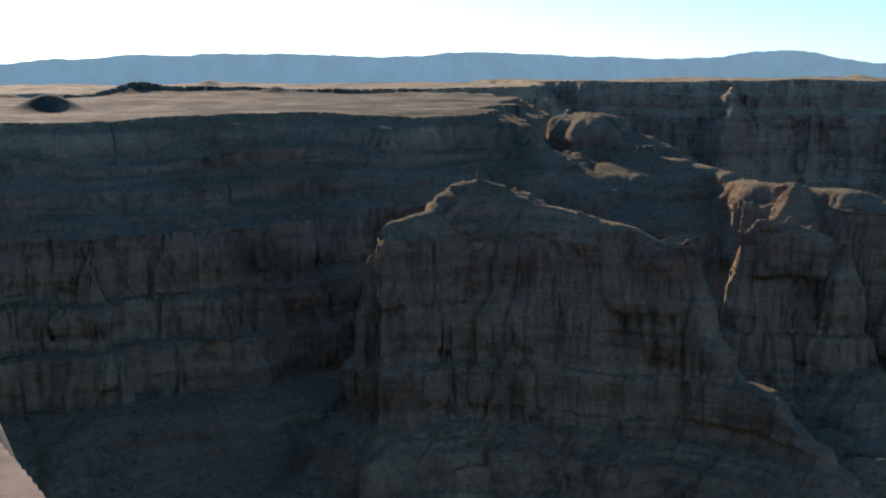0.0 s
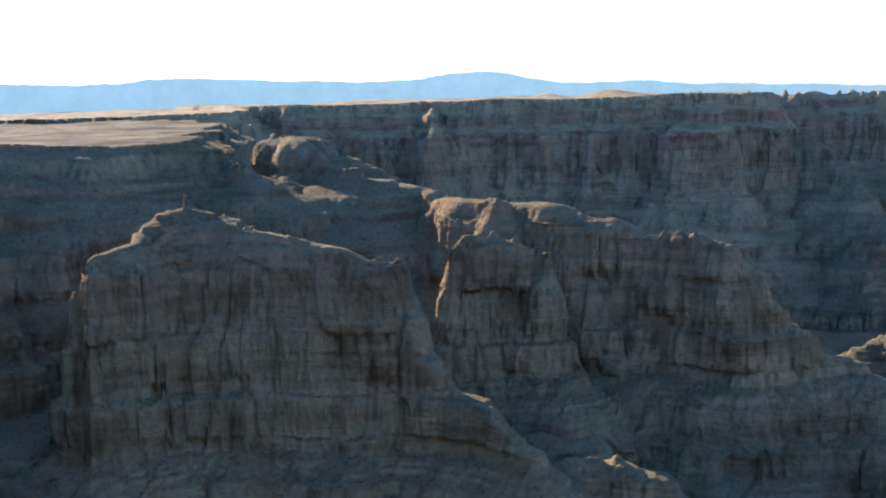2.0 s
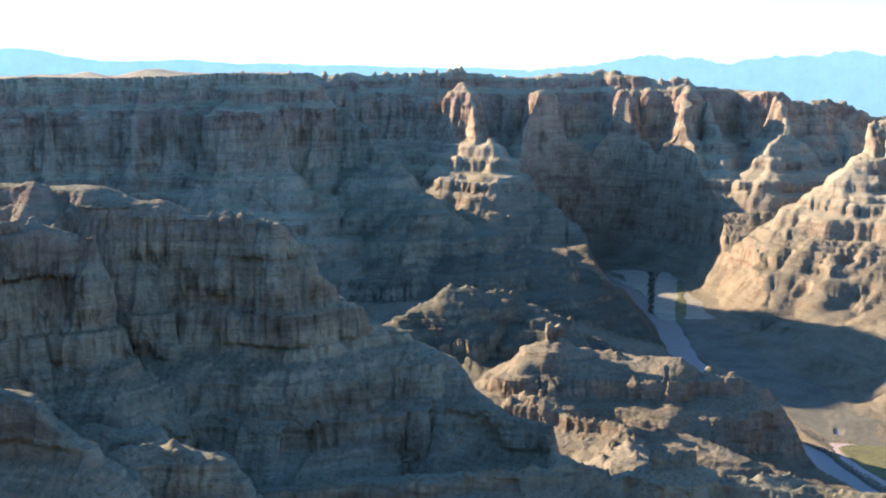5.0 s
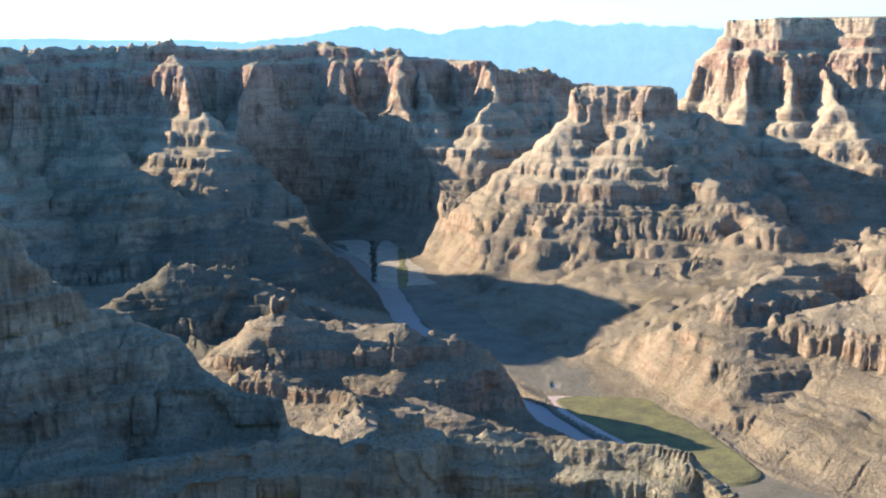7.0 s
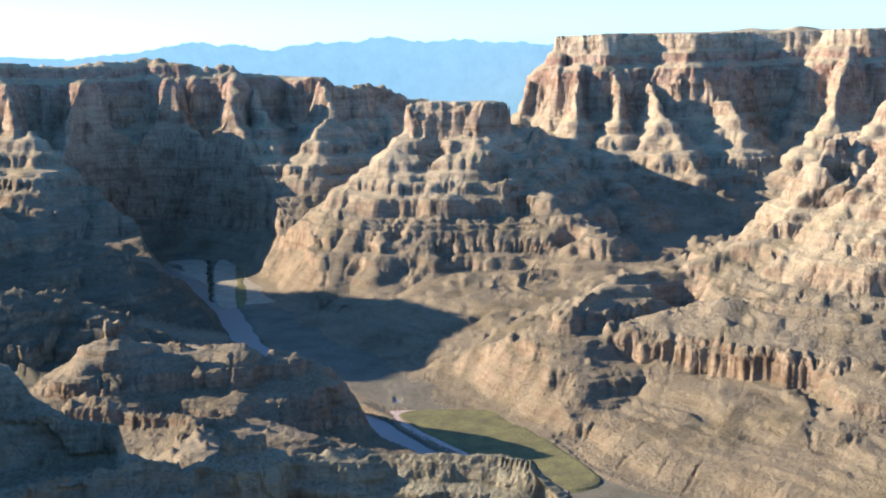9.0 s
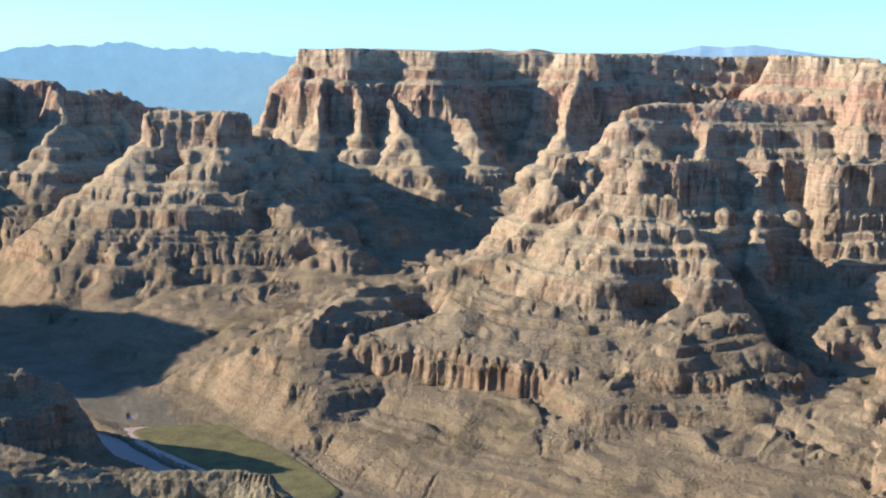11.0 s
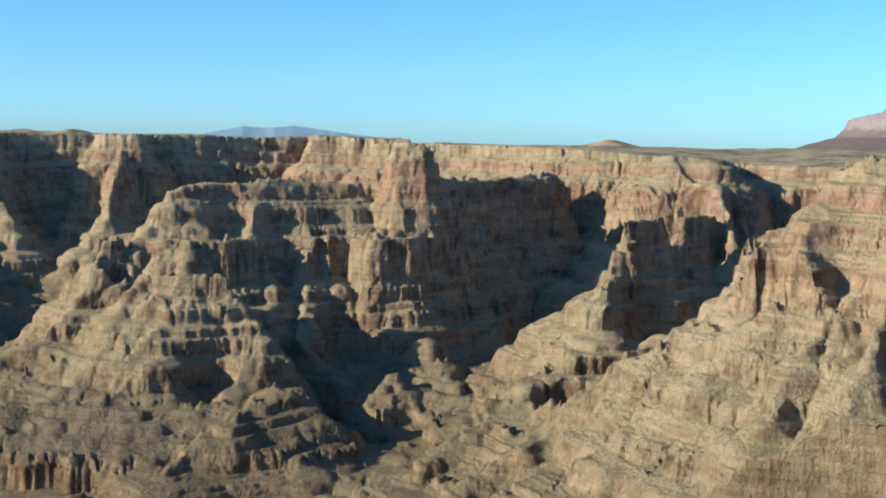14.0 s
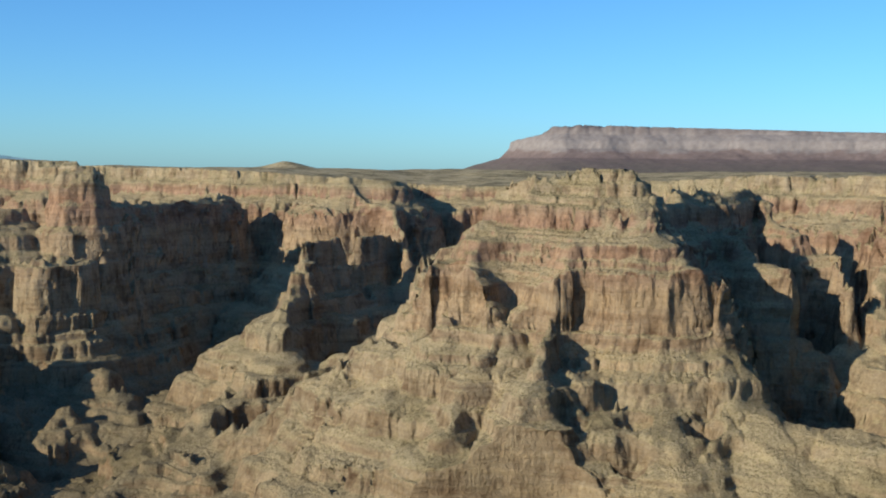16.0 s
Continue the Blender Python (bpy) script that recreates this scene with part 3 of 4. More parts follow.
ridge("butte_m", [(1542, -498, 417), (1435, -436, 350), (1329, -372, 282)], 40, 0.6)
ridge("butte_m", [(1507, -594, 411), (1369, -563, 345), (1262, -534, 286)], 55, 0.7)
ridge("butte_m", [(1468, -686, 394), (1332, -689, 335), (1214, -697, 291)], 30, 0.7)
ridge("butte_m", [(1401, -686, 348), (1274, -792, 337), (1189, -830, 335)], 40, 0.8)
ridge("ridge_l2", [(2079, -417, 470), (1953, -328, 363), (1843, -250, 294)], 22, 0.5)
ridge("ridge_l", [(2448, -243, 466), (2194, -160, 323), (2049, -66, 239)], 18, 0.45)
ridge("butte_j", [(2478, 786, 321), (2354, 841, 264), (2256, 875, 210)], 30, 0.6)
ridge("hazy_mesa", [(1328, 2911, 594), (1393, 2881, 591)], 10, 0.5)
ridge("hazy_mesa", [(1269, 2850, 547), (1384, 2796, 542)], 10, 0.5)
ridge("hazy_mesa", [(735, 3196, 627), (712, 3069, 572), (674, 3005, 505)], 5, 0.5)

# gullies that run down the slopes, and hard beds that stand out of them as ledges
def blurred(z, times):
    for _ in range(times):
        z = np.pad(z, 1, mode="edge")
        z = (z[:-2] + 2 * z[1:-1] + z[2:]) / 4
        z = (z[:, :-2] + 2 * z[:, 1:-1] + z[:, 2:]) / 4
    return z


def steepness(z):
    dr = np.gradient(z, axis=1) / (rad[None] * R_STEP)
    da = np.gradient(z, axis=0) / (rad[None] * math.radians(AZ_STEP))
    return dr, da


def rained_on(z, rounds, power, most):
    """Lets water run down the rock and cut it: branching gullies in the soft beds, steps at the hard ones."""
    n = NA * NR
    cells = np.arange(n).reshape(NA, NR)
    dr, da = rad * R_STEP, rad * math.radians(AZ_STEP)
    cell = np.broadcast_to(dr * da, (NA, NR)).ravel()
    first = z.copy()
    hard = 0.25 + 1.5 * np.clip(0.5 + 0.9 * np.sin((z + DIP) / 64 * 6.283) + 0.4 * np.sin((z + DIP) / 23 * 6.283), 0, 1)
    strength = power * (hard * (0.7 + 1.0 * np.clip(0.5 + perlin(X, Y, 260, 2.2), 0, 1))).ravel()
    fr, fa = steepness(blurred(z, 3))
    cliff = np.clip(1.5 - 0.6 * np.hypot(fr, fa), 0.3, 1)
    strength *= (cliff * np.clip(1 + 1.3 * perlin(X, Y, 110, 7.4) + 0.7 * perlin(X, Y, 45, 3.1), 0.25, 2) * np.clip((np.hypot(fr, fa) - 0.25) / 0.5, np.where(OWNER == 0, 0.4, 0.2), 1) * np.clip((rad[None] - 500) / 1300, 0.4, 1)).ravel()
    chance = np.random.RandomState(4)
    for _ in range(rounds):
        pad = np.pad(z, 1, mode="edge")
        best, to, far = np.zeros_like(z), cells.copy(), np.ones_like(z)
        for p in (-1, 0, 1):
            for q in (-1, 0, 1):
                if p or q:
                    gap = np.hypot(p * da, q * dr)[None]
                    s = (z - pad[1 + p:NA + 1 + p, 1 + q:NR + 1 + q]) / gap * chance.uniform(0.55, 1, z.shape).astype(np.float32)
                    s[0 if p < 0 else -1] = np.where(p, -1, s[0 if p < 0 else -1])
                    s[:, 0 if q < 0 else -1] = np.where(q, -1, s[:, 0 if q < 0 else -1])
                    more = s > best
                    best = np.where(more, s, best)
                    to = np.where(more, cells + p * NR + q, to)
                    far = np.where(more, gap, far)
        rec = to.ravel()
        order = np.argsort(z.ravel(), kind="stable")
        water, down = cell.tolist(), rec.tolist()
        for k in order[::-1].tolist():
            t = down[k]
            if t != k:
                water[t] += water[k]
        cut = (strength * np.sqrt(np.maximum(np.minimum(np.array(water), 60000) - 7 * cell, 0)) / far.ravel()).tolist()
        h = z.ravel().tolist()
        for k in order.tolist():
            t = down[k]
            if t != k:
                f = cut[k]
                h[k] = (h[k] + f * h[t]) / (1 + f)
        z = np.array(h, np.float32).reshape(NA, NR)
        z = np.maximum(z, first - most)
    return z


def gorge(line, wall):
    """A steep-sided cut along that line."""
    sub = window(line, 260)
    x, y = X[sub], Y[sub]
    low = np.full(x.shape, 9999, np.float32)
    for (ax, ay, za), (bx, by, zb) in zip(line, line[1:]):
        dx, dy = bx - ax, by - ay
        t = np.clip(((x - ax) * dx + (y - ay) * dy) / (dx * dx + dy * dy), 0, 1)
        d = np.hypot(WX[sub] - ax - t * dx, WY[sub] - ay - t * dy)
        low = np.minimum(low, za + t * (zb - za) + wall * np.maximum(d - 6, 0))
    HEIGHT[sub] = np.minimum(HEIGHT[sub], low)


gorge([(1633, -434, 460), (1550, -397, 418), (1442, -332, 365), (1303, -266, 312)], 1.1)
gorge([(2423, -361, 421), (2161, -287, 335), (2035, -247, 268), (1942, -174, 188)], 1.2)
gorge([(1779, -799, 535), (1646, -776, 462), (1522, -802, 367), (1437, -830, 315)], 1.3)
gorge([(2590, 440, 290), (2443, 428, 192), (2324, 351, 151), (2167, 237, 46)], 1.4)
FREE = HEIGHT > 6
RAW = HEIGHT.copy()
DIP = 14 * perlin(X, Y, 700, 1.1) + 5 * perlin(X, Y, 120, 4.1)
for hx, hy, wide, deep in [(2312, -291, 80, 130), (2237, -323, 50, 80), (2006, -470, 62, 120), (2149, -472, 50, 60), (1533, -687, 36, 80), (1523, -800, 75, 150), (1393, -787, 60, 110), (1337, -508, 18, 34), (1371, -609, 22, 36), (1681, -363, 30, 50), (1797, -95, 50, 60), (1750, -7, 50, 60), (2136, 527, 30, 46), (2185, 993, 40, 46), (2754, 1781, 26, 60), (2477, 792, 26, 60), (2599, -356, 34, 45), (2134, -244, 26, 35), (2041, -99, 40, 55), (1849, -259, 26, 35), (1925, -460, 55, 80), (1686, -355, 22, 35), (1394, -530, 18, 26), (1396, -452, 20, 26), (1405, -628, 16, 24), (1699, -894, 60, 70), (1779, -981, 40, 60), (1917, -366, 20, 30), (2584, 808, 40, 60), (2201, 527, 36, 50), (2661, 599, 46, 40), (2656, 480, 30, 50), (2564, 317, 60, 60), (2763, 70, 50, 40), (2742, 1982, 30, 40), (2711, 1692, 26, 40), (2656, 1511, 30, 40), (2490, 1925, 24, 30), (2499, 1772, 24, 30), (2367, 1957, 20, 26)
]:     # hollows and alcoves
    HEIGHT -= (deep * np.exp(-(((X - hx) ** 2 + (Y - hy) ** 2) / (wide * wide)) ** 2)).astype(np.float32)
fr, fa = steepness(blurred(HEIGHT, 3))
SLOPE = np.clip((np.hypot(fr, fa) - 0.2) / 0.5, 0, 1)
HEIGHT = np.where(TOPS | (np.hypot(fr, fa) > 0.95), HEIGHT, blurred(HEIGHT, 1)).astype(np.float32)
HEIGHT = rained_on(HEIGHT + SLOPE * np.where(OWNER == 0, 0.7, 1.0) * np.clip((rad[None] - 800) / 1000, 0.25, 1) * (4 * ridged(X, Y, 120, 1.4) + 1.6 * ridged(X, Y, 46, 8.8) + 1.2 * blocks(X, Y, 24, 3.9)), 4, 0.03, 30)
HEIGHT = np.where(FREE, np.maximum(HEIGHT, 4), RAW)
fr, fa = steepness(blurred(HEIGHT, 1))
LEDGY = np.clip((np.hypot(fr, fa) - 0.07) / 0.14, 0, 1) * np.clip(0.95 + 1.3 * perlin(X, Y, 140, 5.5) + 0.7 * perlin(X, Y, 52, 1.9), 0.2, 1) * np.clip((rad[None] - 600) / 1300, 0.6, 1)
HEIGHT = np.where(TOPS, RAW, HEIGHT).astype(np.float32)

# the river keeps its flat free
CARVE = np.interp(DFLAT, [0, 66, 115, 190, 300], [2.4, 2.5, 10, 80, 900]) + np.interp(DFLAT, [90, 130, 220], [0.2, 6, 22]) * ridged(X, Y, 62, 4.1)
CARVE = np.minimum(CARVE, np.interp(DCHAN, [0, 24, 32, 60, 130], [-4, -3, 1.2, 60, 900]))
OWNER = np.where((CARVE < HEIGHT) & (DFLAT < 105), 0, OWNER)

# the cliffs get a finer mesh than the flats and the far sides of the ridges
rough_z = np.minimum(HEIGHT, CARVE)
sight = (rough_z - EYE) / rad[None]
gain = np.abs(np.diff(sight, axis=1))
seen = np.maximum.accumulate(sight, axis=1)[:, 1:] < sight[:, 1:] + 0.004
weight = gain * np.where(seen, 1.0, 0.12) + 0.00012
for _ in range(3):
    weight = sum(np.roll(weight, k, axis=0) for k in range(-7, 8)) / 15
    pad = np.pad(weight, ((0, 0), (2, 2)), mode="edge")
    weight = sum(pad[:, k:k + weight.shape[1]] for k in range(5)) / 5
along = np.concatenate([np.zeros((NA, 1)), np.cumsum(weight, axis=1)], axis=1)
along = along / along[:, -1:]
NF = 690
FINE = np.stack([np.interp(np.linspace(0, 1, NF), along[i], np.arange(NR)) for i in range(NA)])
lower = np.minimum(FINE.astype(np.int32), NR - 2)
part_way = (FINE - lower).astype(np.float32)
row = np.arange(NA)[:, None]


def finer(g):
    return g[row, lower] * (1 - part_way) + g[row, lower + 1] * part_way


nearest = np.rint(FINE).astype(np.int32)
RF = finer(np.broadcast_to(rad.astype(np.float32)[None], (NA, NR)))
gr, ga = steepness(blurred(np.minimum(HEIGHT, CARVE), 2))
XF, YF = np.sin(az)[:, None].astype(np.float32) * RF, np.cos(az)[:, None].astype(np.float32) * RF
dip, carve, gr, ga = finer(DIP), finer(CARVE), finer(gr), finer(ga)
rock = finer(LEDGY * (FREE & ~TOPS))
ZF = finer(HEIGHT)
ZF = ZF + rock * (beds(ZF + dip) - ZF - dip)
ZF = np.where((rock > 0) & (carve > 2.5), np.maximum(ZF, 2.8), ZF)
ZF = np.minimum(ZF, carve)
AIR = EYE - 0.47 * RF        # keep the air in front of the viewpoint free
ZF = np.where(RF < 760, np.minimum(ZF, AIR), ZF)

# cliff faces: beds that jut out or are hollowed, upright joints, broken blocks
fall = np.hypot(gr, ga) + 1e-6
cliff = np.clip((fall - 0.8) / 1.1, 0, 1) * np.clip(rock * 6, 0, 1) * np.clip(carve - ZF, 0, 20) / 20
cliff = cliff * np.clip(1.6 - np.abs(np.gradient(np.gradient(ZF, axis=1), axis=1)) / 30, 0.3, 1)
zb = ZF + dip
rnd = np.random.RandomState(21)
bed_z = np.cumsum(rnd.uniform(3.5, 15, 130)) - 60
jut = rnd.uniform(-1, 1, 131).astype(np.float32)
which = np.searchsorted(bed_z, zb)
course = np.searchsorted(bed_z[::4], zb).astype(np.float32)
u, v = XF + course * 37.7, YF - course * 21.3
out = 1.5 * jut[which] * (0.6 + perlin(XF, YF, 130, 2.5))
out += 3.6 * blocks(u, v, 36, 1.7) + 2.2 * blocks(u, v, 14, 3.9)
out += 5.0 * perlin(XF + 0.7 * zb, YF - 0.5 * zb, 60, 6.1) + 2.2 * perlin(XF + 0.9 * zb, YF + 0.8 * zb, 22, 0.6) + 1.2 * perlin(XF - 0.8 * zb, YF + 0.9 * zb, 9, 4.6)
out += 8 * perlin(XF + 0.3 * zb, YF - 0.3 * zb, 120, 7.7)
out *= cliff * np.clip(RF / 1600, 0.85, 1.15)
pr, pa = -gr / fall, -ga / fall
sa, ca = np.sin(az)[:, None], np.cos(az)[:, None]
XF = XF + out * (pr * sa + pa * ca)
YF = YF + out * (pr * ca - pa * sa)
ZF = ZF + (1 - cliff) * rock * (1.1 * perlin(XF, YF, 14, 3.3) + 0.7 * perlin(XF, YF, 6, 1.3))

# ---- one mesh for each rock layer of each landform ----
LAYERS = [("rim_cliff", 560, 2000), ("red_slope", 488, 560), ("great_cliff", 385, 488), ("ledgy_slope", 250, 385), ("lower_slope", 110, 250), ("foot_slope", -99, 110)]
VERTS = np.stack([XF, YF, ZF], -1).reshape(-1, 3)
q = np.arange(NA * NF).reshape(NA, NF)
QUADS = np.stack([q[:-1, :-1], q[1:, :-1], q[1:, 1:], q[:-1, 1:]], -1).reshape(-1, 4)
QZ = ZF.reshape(-1)[QUADS].mean(1)
QO = OWNER[row, nearest].reshape(-1)[QUADS[:, 0]]
TABLES = [THINGS.index(n) for n in GRASSY]
QT = TOPS[row, nearest].reshape(-1)[QUADS].all(1) & np.isin(QO, TABLES)


def grid_mesh(name, quads, mat, verts=VERTS):
    used, idx = np.unique(quads, return_inverse=True)
    idx = idx.reshape(-1)
    me = bpy.data.meshes.new(name)
    me.vertices.add(len(used))
    me.vertices.foreach_set("co", verts[used].astype(np.float32).ravel())
    me.loops.add(len(idx))
    me.loops.foreach_set("vertex_index", idx.astype(np.int32))
    me.polygons.add(len(quads))
    me.polygons.foreach_set("loop_start", np.arange(0, len(idx), 4, dtype=np.int32))
    me.polygons.foreach_set("loop_total", np.full(len(quads), 4, np.int32))
    me.materials.append(mat)
    me.update(calc_edges=True)
    me.validate()
    return me


ABOUT = {
    "south_tableland": ("shaded layered canyon wall with a grassy flat top", "canyon wall"),
    "far_south_tableland": ("distant flat-topped tableland with dry grass", "tableland"),
    "hazy_mesa": ("wide shaded mesa of purple-brown layered rock", "mesa"),
    "north_mesa": ("high flat-topped mesa with sunlit pink cliffs", "mesa"),
    "north_tableland": ("sunlit tan and red layered canyon rim", "canyon wall"),
    "spur_a": ("massive shaded brown rock spur with a knob", "rock spur"),
    "ridge_b": ("dark shaded rock ridge with a sunlit crest", "ridge"),
    "mesa_c": ("shaded blue-grey spur falling to the river", "rock spur"),
    "mesa_d": ("far shaded canyon wall with sunlit rock ribs", "canyon wall"),
    "ridge_e": ("low tan ridge with a rounded rock knob", "ridge"),
    "ridge_e2": ("low shaded ridge with a sunlit edge", "ridge"),
    "ridge_g": ("near dark rock ridge with a bumpy sunlit crest", "ridge"),
    "butte_h": ("sunlit tan butte with a square cliff top", "butte"),
    "mesa_i": ("sunlit buttresses below a pink mesa rim", "rock buttress"),
    "butte_j": ("broad sunlit tan butte with stepped ledges", "butte"),
    "butte_k": ("slender stepped butte with a reddish cap", "butte"),
    "ridge_l": ("jagged sunlit tan ridge with dark hollows", "ridge"),
    "ridge_l2": ("steep tan ridge with shaded cliff faces", "ridge"),
    "butte_m": ("large sunlit stepped butte with pale slopes", "butte"),
    "ridge_n": ("tan canyon ridge with deep shaded gullies", "ridge"),
}
NAMES = {"spur_a": "rock_spur", "ridge_b": "shaded_ridge", "mesa_c": "river_spur", "mesa_d": "far_canyon_wall", "ridge_e": "knob_ridge", "ridge_e2": "low_ridge", "ridge_g": "near_ridge",
         "butte_h": "square_butte", "mesa_i": "mesa_buttress", "butte_j": "broad_butte", "butte_k": "slender_butte", "ridge_l": "jagged_ridge", "ridge_l2": "steep_ridge", "butte_m": "great_butte", "ridge_n": "gullied_ridge"}
# every unbroken stretch of one layer is a part of its own; specks join what lies beside them
LEVEL = np.zeros(len(QZ), np.int32)
for n, (layer, lo, hi) in enumerate(LAYERS):
    LEVEL[(QZ >= lo) & (QZ < hi)] = n
KEY = np.where(QO == 0, np.where(QZ < 2.6, 1, 0), QO.astype(np.int32) * 8 + np.where(QT, 7, LEVEL)).reshape(NA - 1, NF - 1)


def stretches(key):
    """Numbers the unbroken stretches of equal keys."""
    boss, runs, last = [], [], []

    def top(a):
        while boss[a] != a:
            boss[a] = boss[boss[a]]
            a = boss[a]
        return a
    for row in key:
        cuts = [0] + (np.flatnonzero(np.diff(row)) + 1).tolist() + [len(row)]
        now, p = [], 0
        for s, e in zip(cuts, cuts[1:]):
            me = len(boss)
            boss.append(me)
            while p < len(last) and last[p][1] <= s:
                p += 1
            q = p
            while q < len(last) and last[q][0] < e:
                if last[q][3] == row[s]:
                    boss[top(me)] = top(last[q][2])
                q += 1
            now.append((s, e, me, row[s]))
        runs.append(now)
        last = now
    out = np.zeros(key.shape, np.int32)
    for r, now in enumerate(runs):
        for s, e, me, _ in now:
            out[r, s:e] = top(me)
    return out


for _ in range(3):
    island = stretches(KEY)
    count = np.bincount(island.ravel())
    small = count[island] < 400
    for way in ((0, 1), (1, 1)):
        for _ in range(25):
            beside = np.roll(KEY, way[1], axis=1 - way[0])
            calm = ~np.roll(small, way[1], axis=1 - way[0])
            take = small & calm
            KEY = np.where(take, beside, KEY)
            small = small & ~take
island, KEY = stretches(KEY).ravel(), KEY.ravel()
by_size = np.argsort(island, kind="stable")
cuts = np.flatnonzero(np.diff(island[by_size])) + 1
bases = {}
# landforms lying in shade, which get the darkened rock
SHADED_FORMS = ("south_tableland", "spur_a", "ridge_b", "ridge_g", "mesa_c", "ridge_e2")
for group in np.split(by_size, cuts):
    key = int(KEY[group[0]])
    if key == 0:
        tagged(new("ground", grid_mesh("ground", QUADS[group], ROCK)), "sandy canyon floor of pale alluvium and scrub", "ground", kind="structure")
        continue
    if key == 1:
        tagged(new("river_flat", grid_mesh("river_flat", QUADS[group], GRAVEL)), "flat grey-brown gravel beside the river", "river bed", kind="structure")
        continue
    thing, n = THINGS[key // 8], key % 8
    if thing not in bases:
        bases[thing] = tagged(new(NAMES.get(thing, thing)), *ABOUT[thing])
    name, mat = ("grassy_top", SCRUBLAND if thing == "south_tableland" else GRASSLAND) if n == 7 else (LAYERS[n][0], SHADED_SCRUBBY if thing in SHADED_FORMS else ROCK)
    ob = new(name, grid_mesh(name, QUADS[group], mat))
    if n == 7:
        tagged(ob, "flat top of dry yellow grass")
    ob.parent = bases[thing]

# ---- river, sandbars and shrubs on the canyon floor ----
bm = bmesh.new()
bmesh.ops.create_grid(bm, x_segments=4, y_segments=4, size=1)
for v in bm.verts:
    v.co = (1900 + v.co.x * 900, 1400 + v.co.y * 1900, 0)
me = bpy.data.meshes.new("water")
bm.to_mesh(me)
bm.free()
me.materials.append(WATER)
tagged(new("water", me), "calm silty river at the canyon bottom", "river", kind="structure")


def ground_tone(name, dark, light, scale=0.03):
    m, nt, bsdf = material(name)
    pos = nt.nodes.new("ShaderNodeNewGeometry").outputs["Position"]
    c = ramp(nt, noise_tex(nt, pos, scale, 5), [(0.35, dark), (0.65, light)])
    c = mixed(nt, 0.8, c, ramp(nt, noise_tex(nt, pos, scale * 9, 4, 0.7), [(0.35, (0.62, 0.62, 0.55)), (0.55, (1, 1, 1))]), "MULTIPLY")
    nt.links.new(c, bsdf.inputs["Base Color"])
    return m


SAND = ground_tone("pale_sand", (0.34, 0.25, 0.18), (0.48, 0.36, 0.27))
MEADOW = ground_tone("river_grass", (0.12, 0.105, 0.05), (0.18, 0.16, 0.06))
SILT = ground_tone("dry_silt", (0.25, 0.21, 0.13), (0.33, 0.28, 0.17))
SHRUB = ground_tone("dark_shrub", (0.045, 0.05, 0.025), (0.08, 0.085, 0.04), 0.2)


def blob(outline, inset, low, high, seed):
    """A low mound over that outline with a soft, uneven edge."""
    rnd = random.Random(seed)
    n, fine = len(outline), []
    for i in range(n):
        p = [Vector(outline[(i + k) % n]) for k in (-1, 0, 1, 2)]
        for k in range(8):
            t = k / 8
            fine.append(0.5 * (2 * p[1] + (p[2] - p[0]) * t + (2 * p[0] - 5 * p[1] + 4 * p[2] - p[3]) * t * t + (3 * p[1] - p[0] - 3 * p[2] + p[3]) * t ** 3))
    mid = sum(fine, Vector((0, 0))) / len(fine)
    bm = bmesh.new()
    rings = []
    for step, z in ((0, low - 1.5), (inset, high * 0.8), (inset * 2.2, high)):
        ring = []
        for p in fine:
            d = mid - p
            q = p + d.normalized() * min(step, d.length * 0.6) + Vector((rnd.uniform(-1.5, 1.5), rnd.uniform(-1.5, 1.5)))
            ring.append(bm.verts.new((q.x, q.y, z + rnd.uniform(-0.15, 0.15))))
        rings.append(ring)
    for a, b in zip(rings, rings[1:]):
        for i in range(len(a)):
            bm.faces.new((a[i - 1], a[i], b[i], b[i - 1]))
    top = bm.verts.new((mid.x, mid.y, high + 0.4))
    for i in range(len(rings[-1])):
        bm.faces.new((rings[-1][i - 1], rings[-1][i], top))
    bmesh.ops.recalc_face_normals(bm, faces=bm.faces)
    return bm


def part(name, bm, mat, parent=None, label=""):
    me = bpy.data.meshes.new(name)
    bm.to_mesh(me)
    bm.free()
    me.materials.append(mat)
    ob = new(name, me)
    ob.parent = parent
    return tagged(ob, label)


bar = tagged(new("sandbar"), "long sandbar with green grass and a pale sandy edge", "sandbar", "sandbars in the river")
part("sand_edge", blob([(1635, 1301), (1696, 1234), (1689, 1158), (1569, 993), (1476, 842), (1447, 878), (1503, 1046)], 6, 1.0, 4.4, 1), SAND, bar, "pale pinkish sand bank")
part("grass", blob([(1642, 1281), (1738, 1186), (1733, 1103), (1623, 927), (1526, 816), (1459, 881), (1521, 1045)], 7, 3.0, 5.6, 2), MEADOW, bar, "patchy yellow-green grass")
bar = tagged(new("sandbar"), "flat sunlit silt bar with a green grass strip", "sandbar", "sandbars in the river")
part("silt_top", blob([(2611, 2701), (2689, 2661), (2431, 2321), (2283, 2132), (2191, 2173), (2167, 2255)], 8, 1.0, 3.6, 3), SILT, bar)
part("grass", blob([(2574, 2582), (2584, 2568), (2229, 2206), (2198, 2212)], 4, 2.6, 4.6, 4), MEADOW, bar, "strip of yellow-green grass")
bar = tagged(new("sandbar"), "small dry silt bar beside the river bend", "sandbar", "sandbars in the river")
part("silt_top", blob([(2509, 2830), (2613, 2753), (2334, 2458), (2368, 2526)], 8, 1.0, 3.4, 5), SILT, bar)

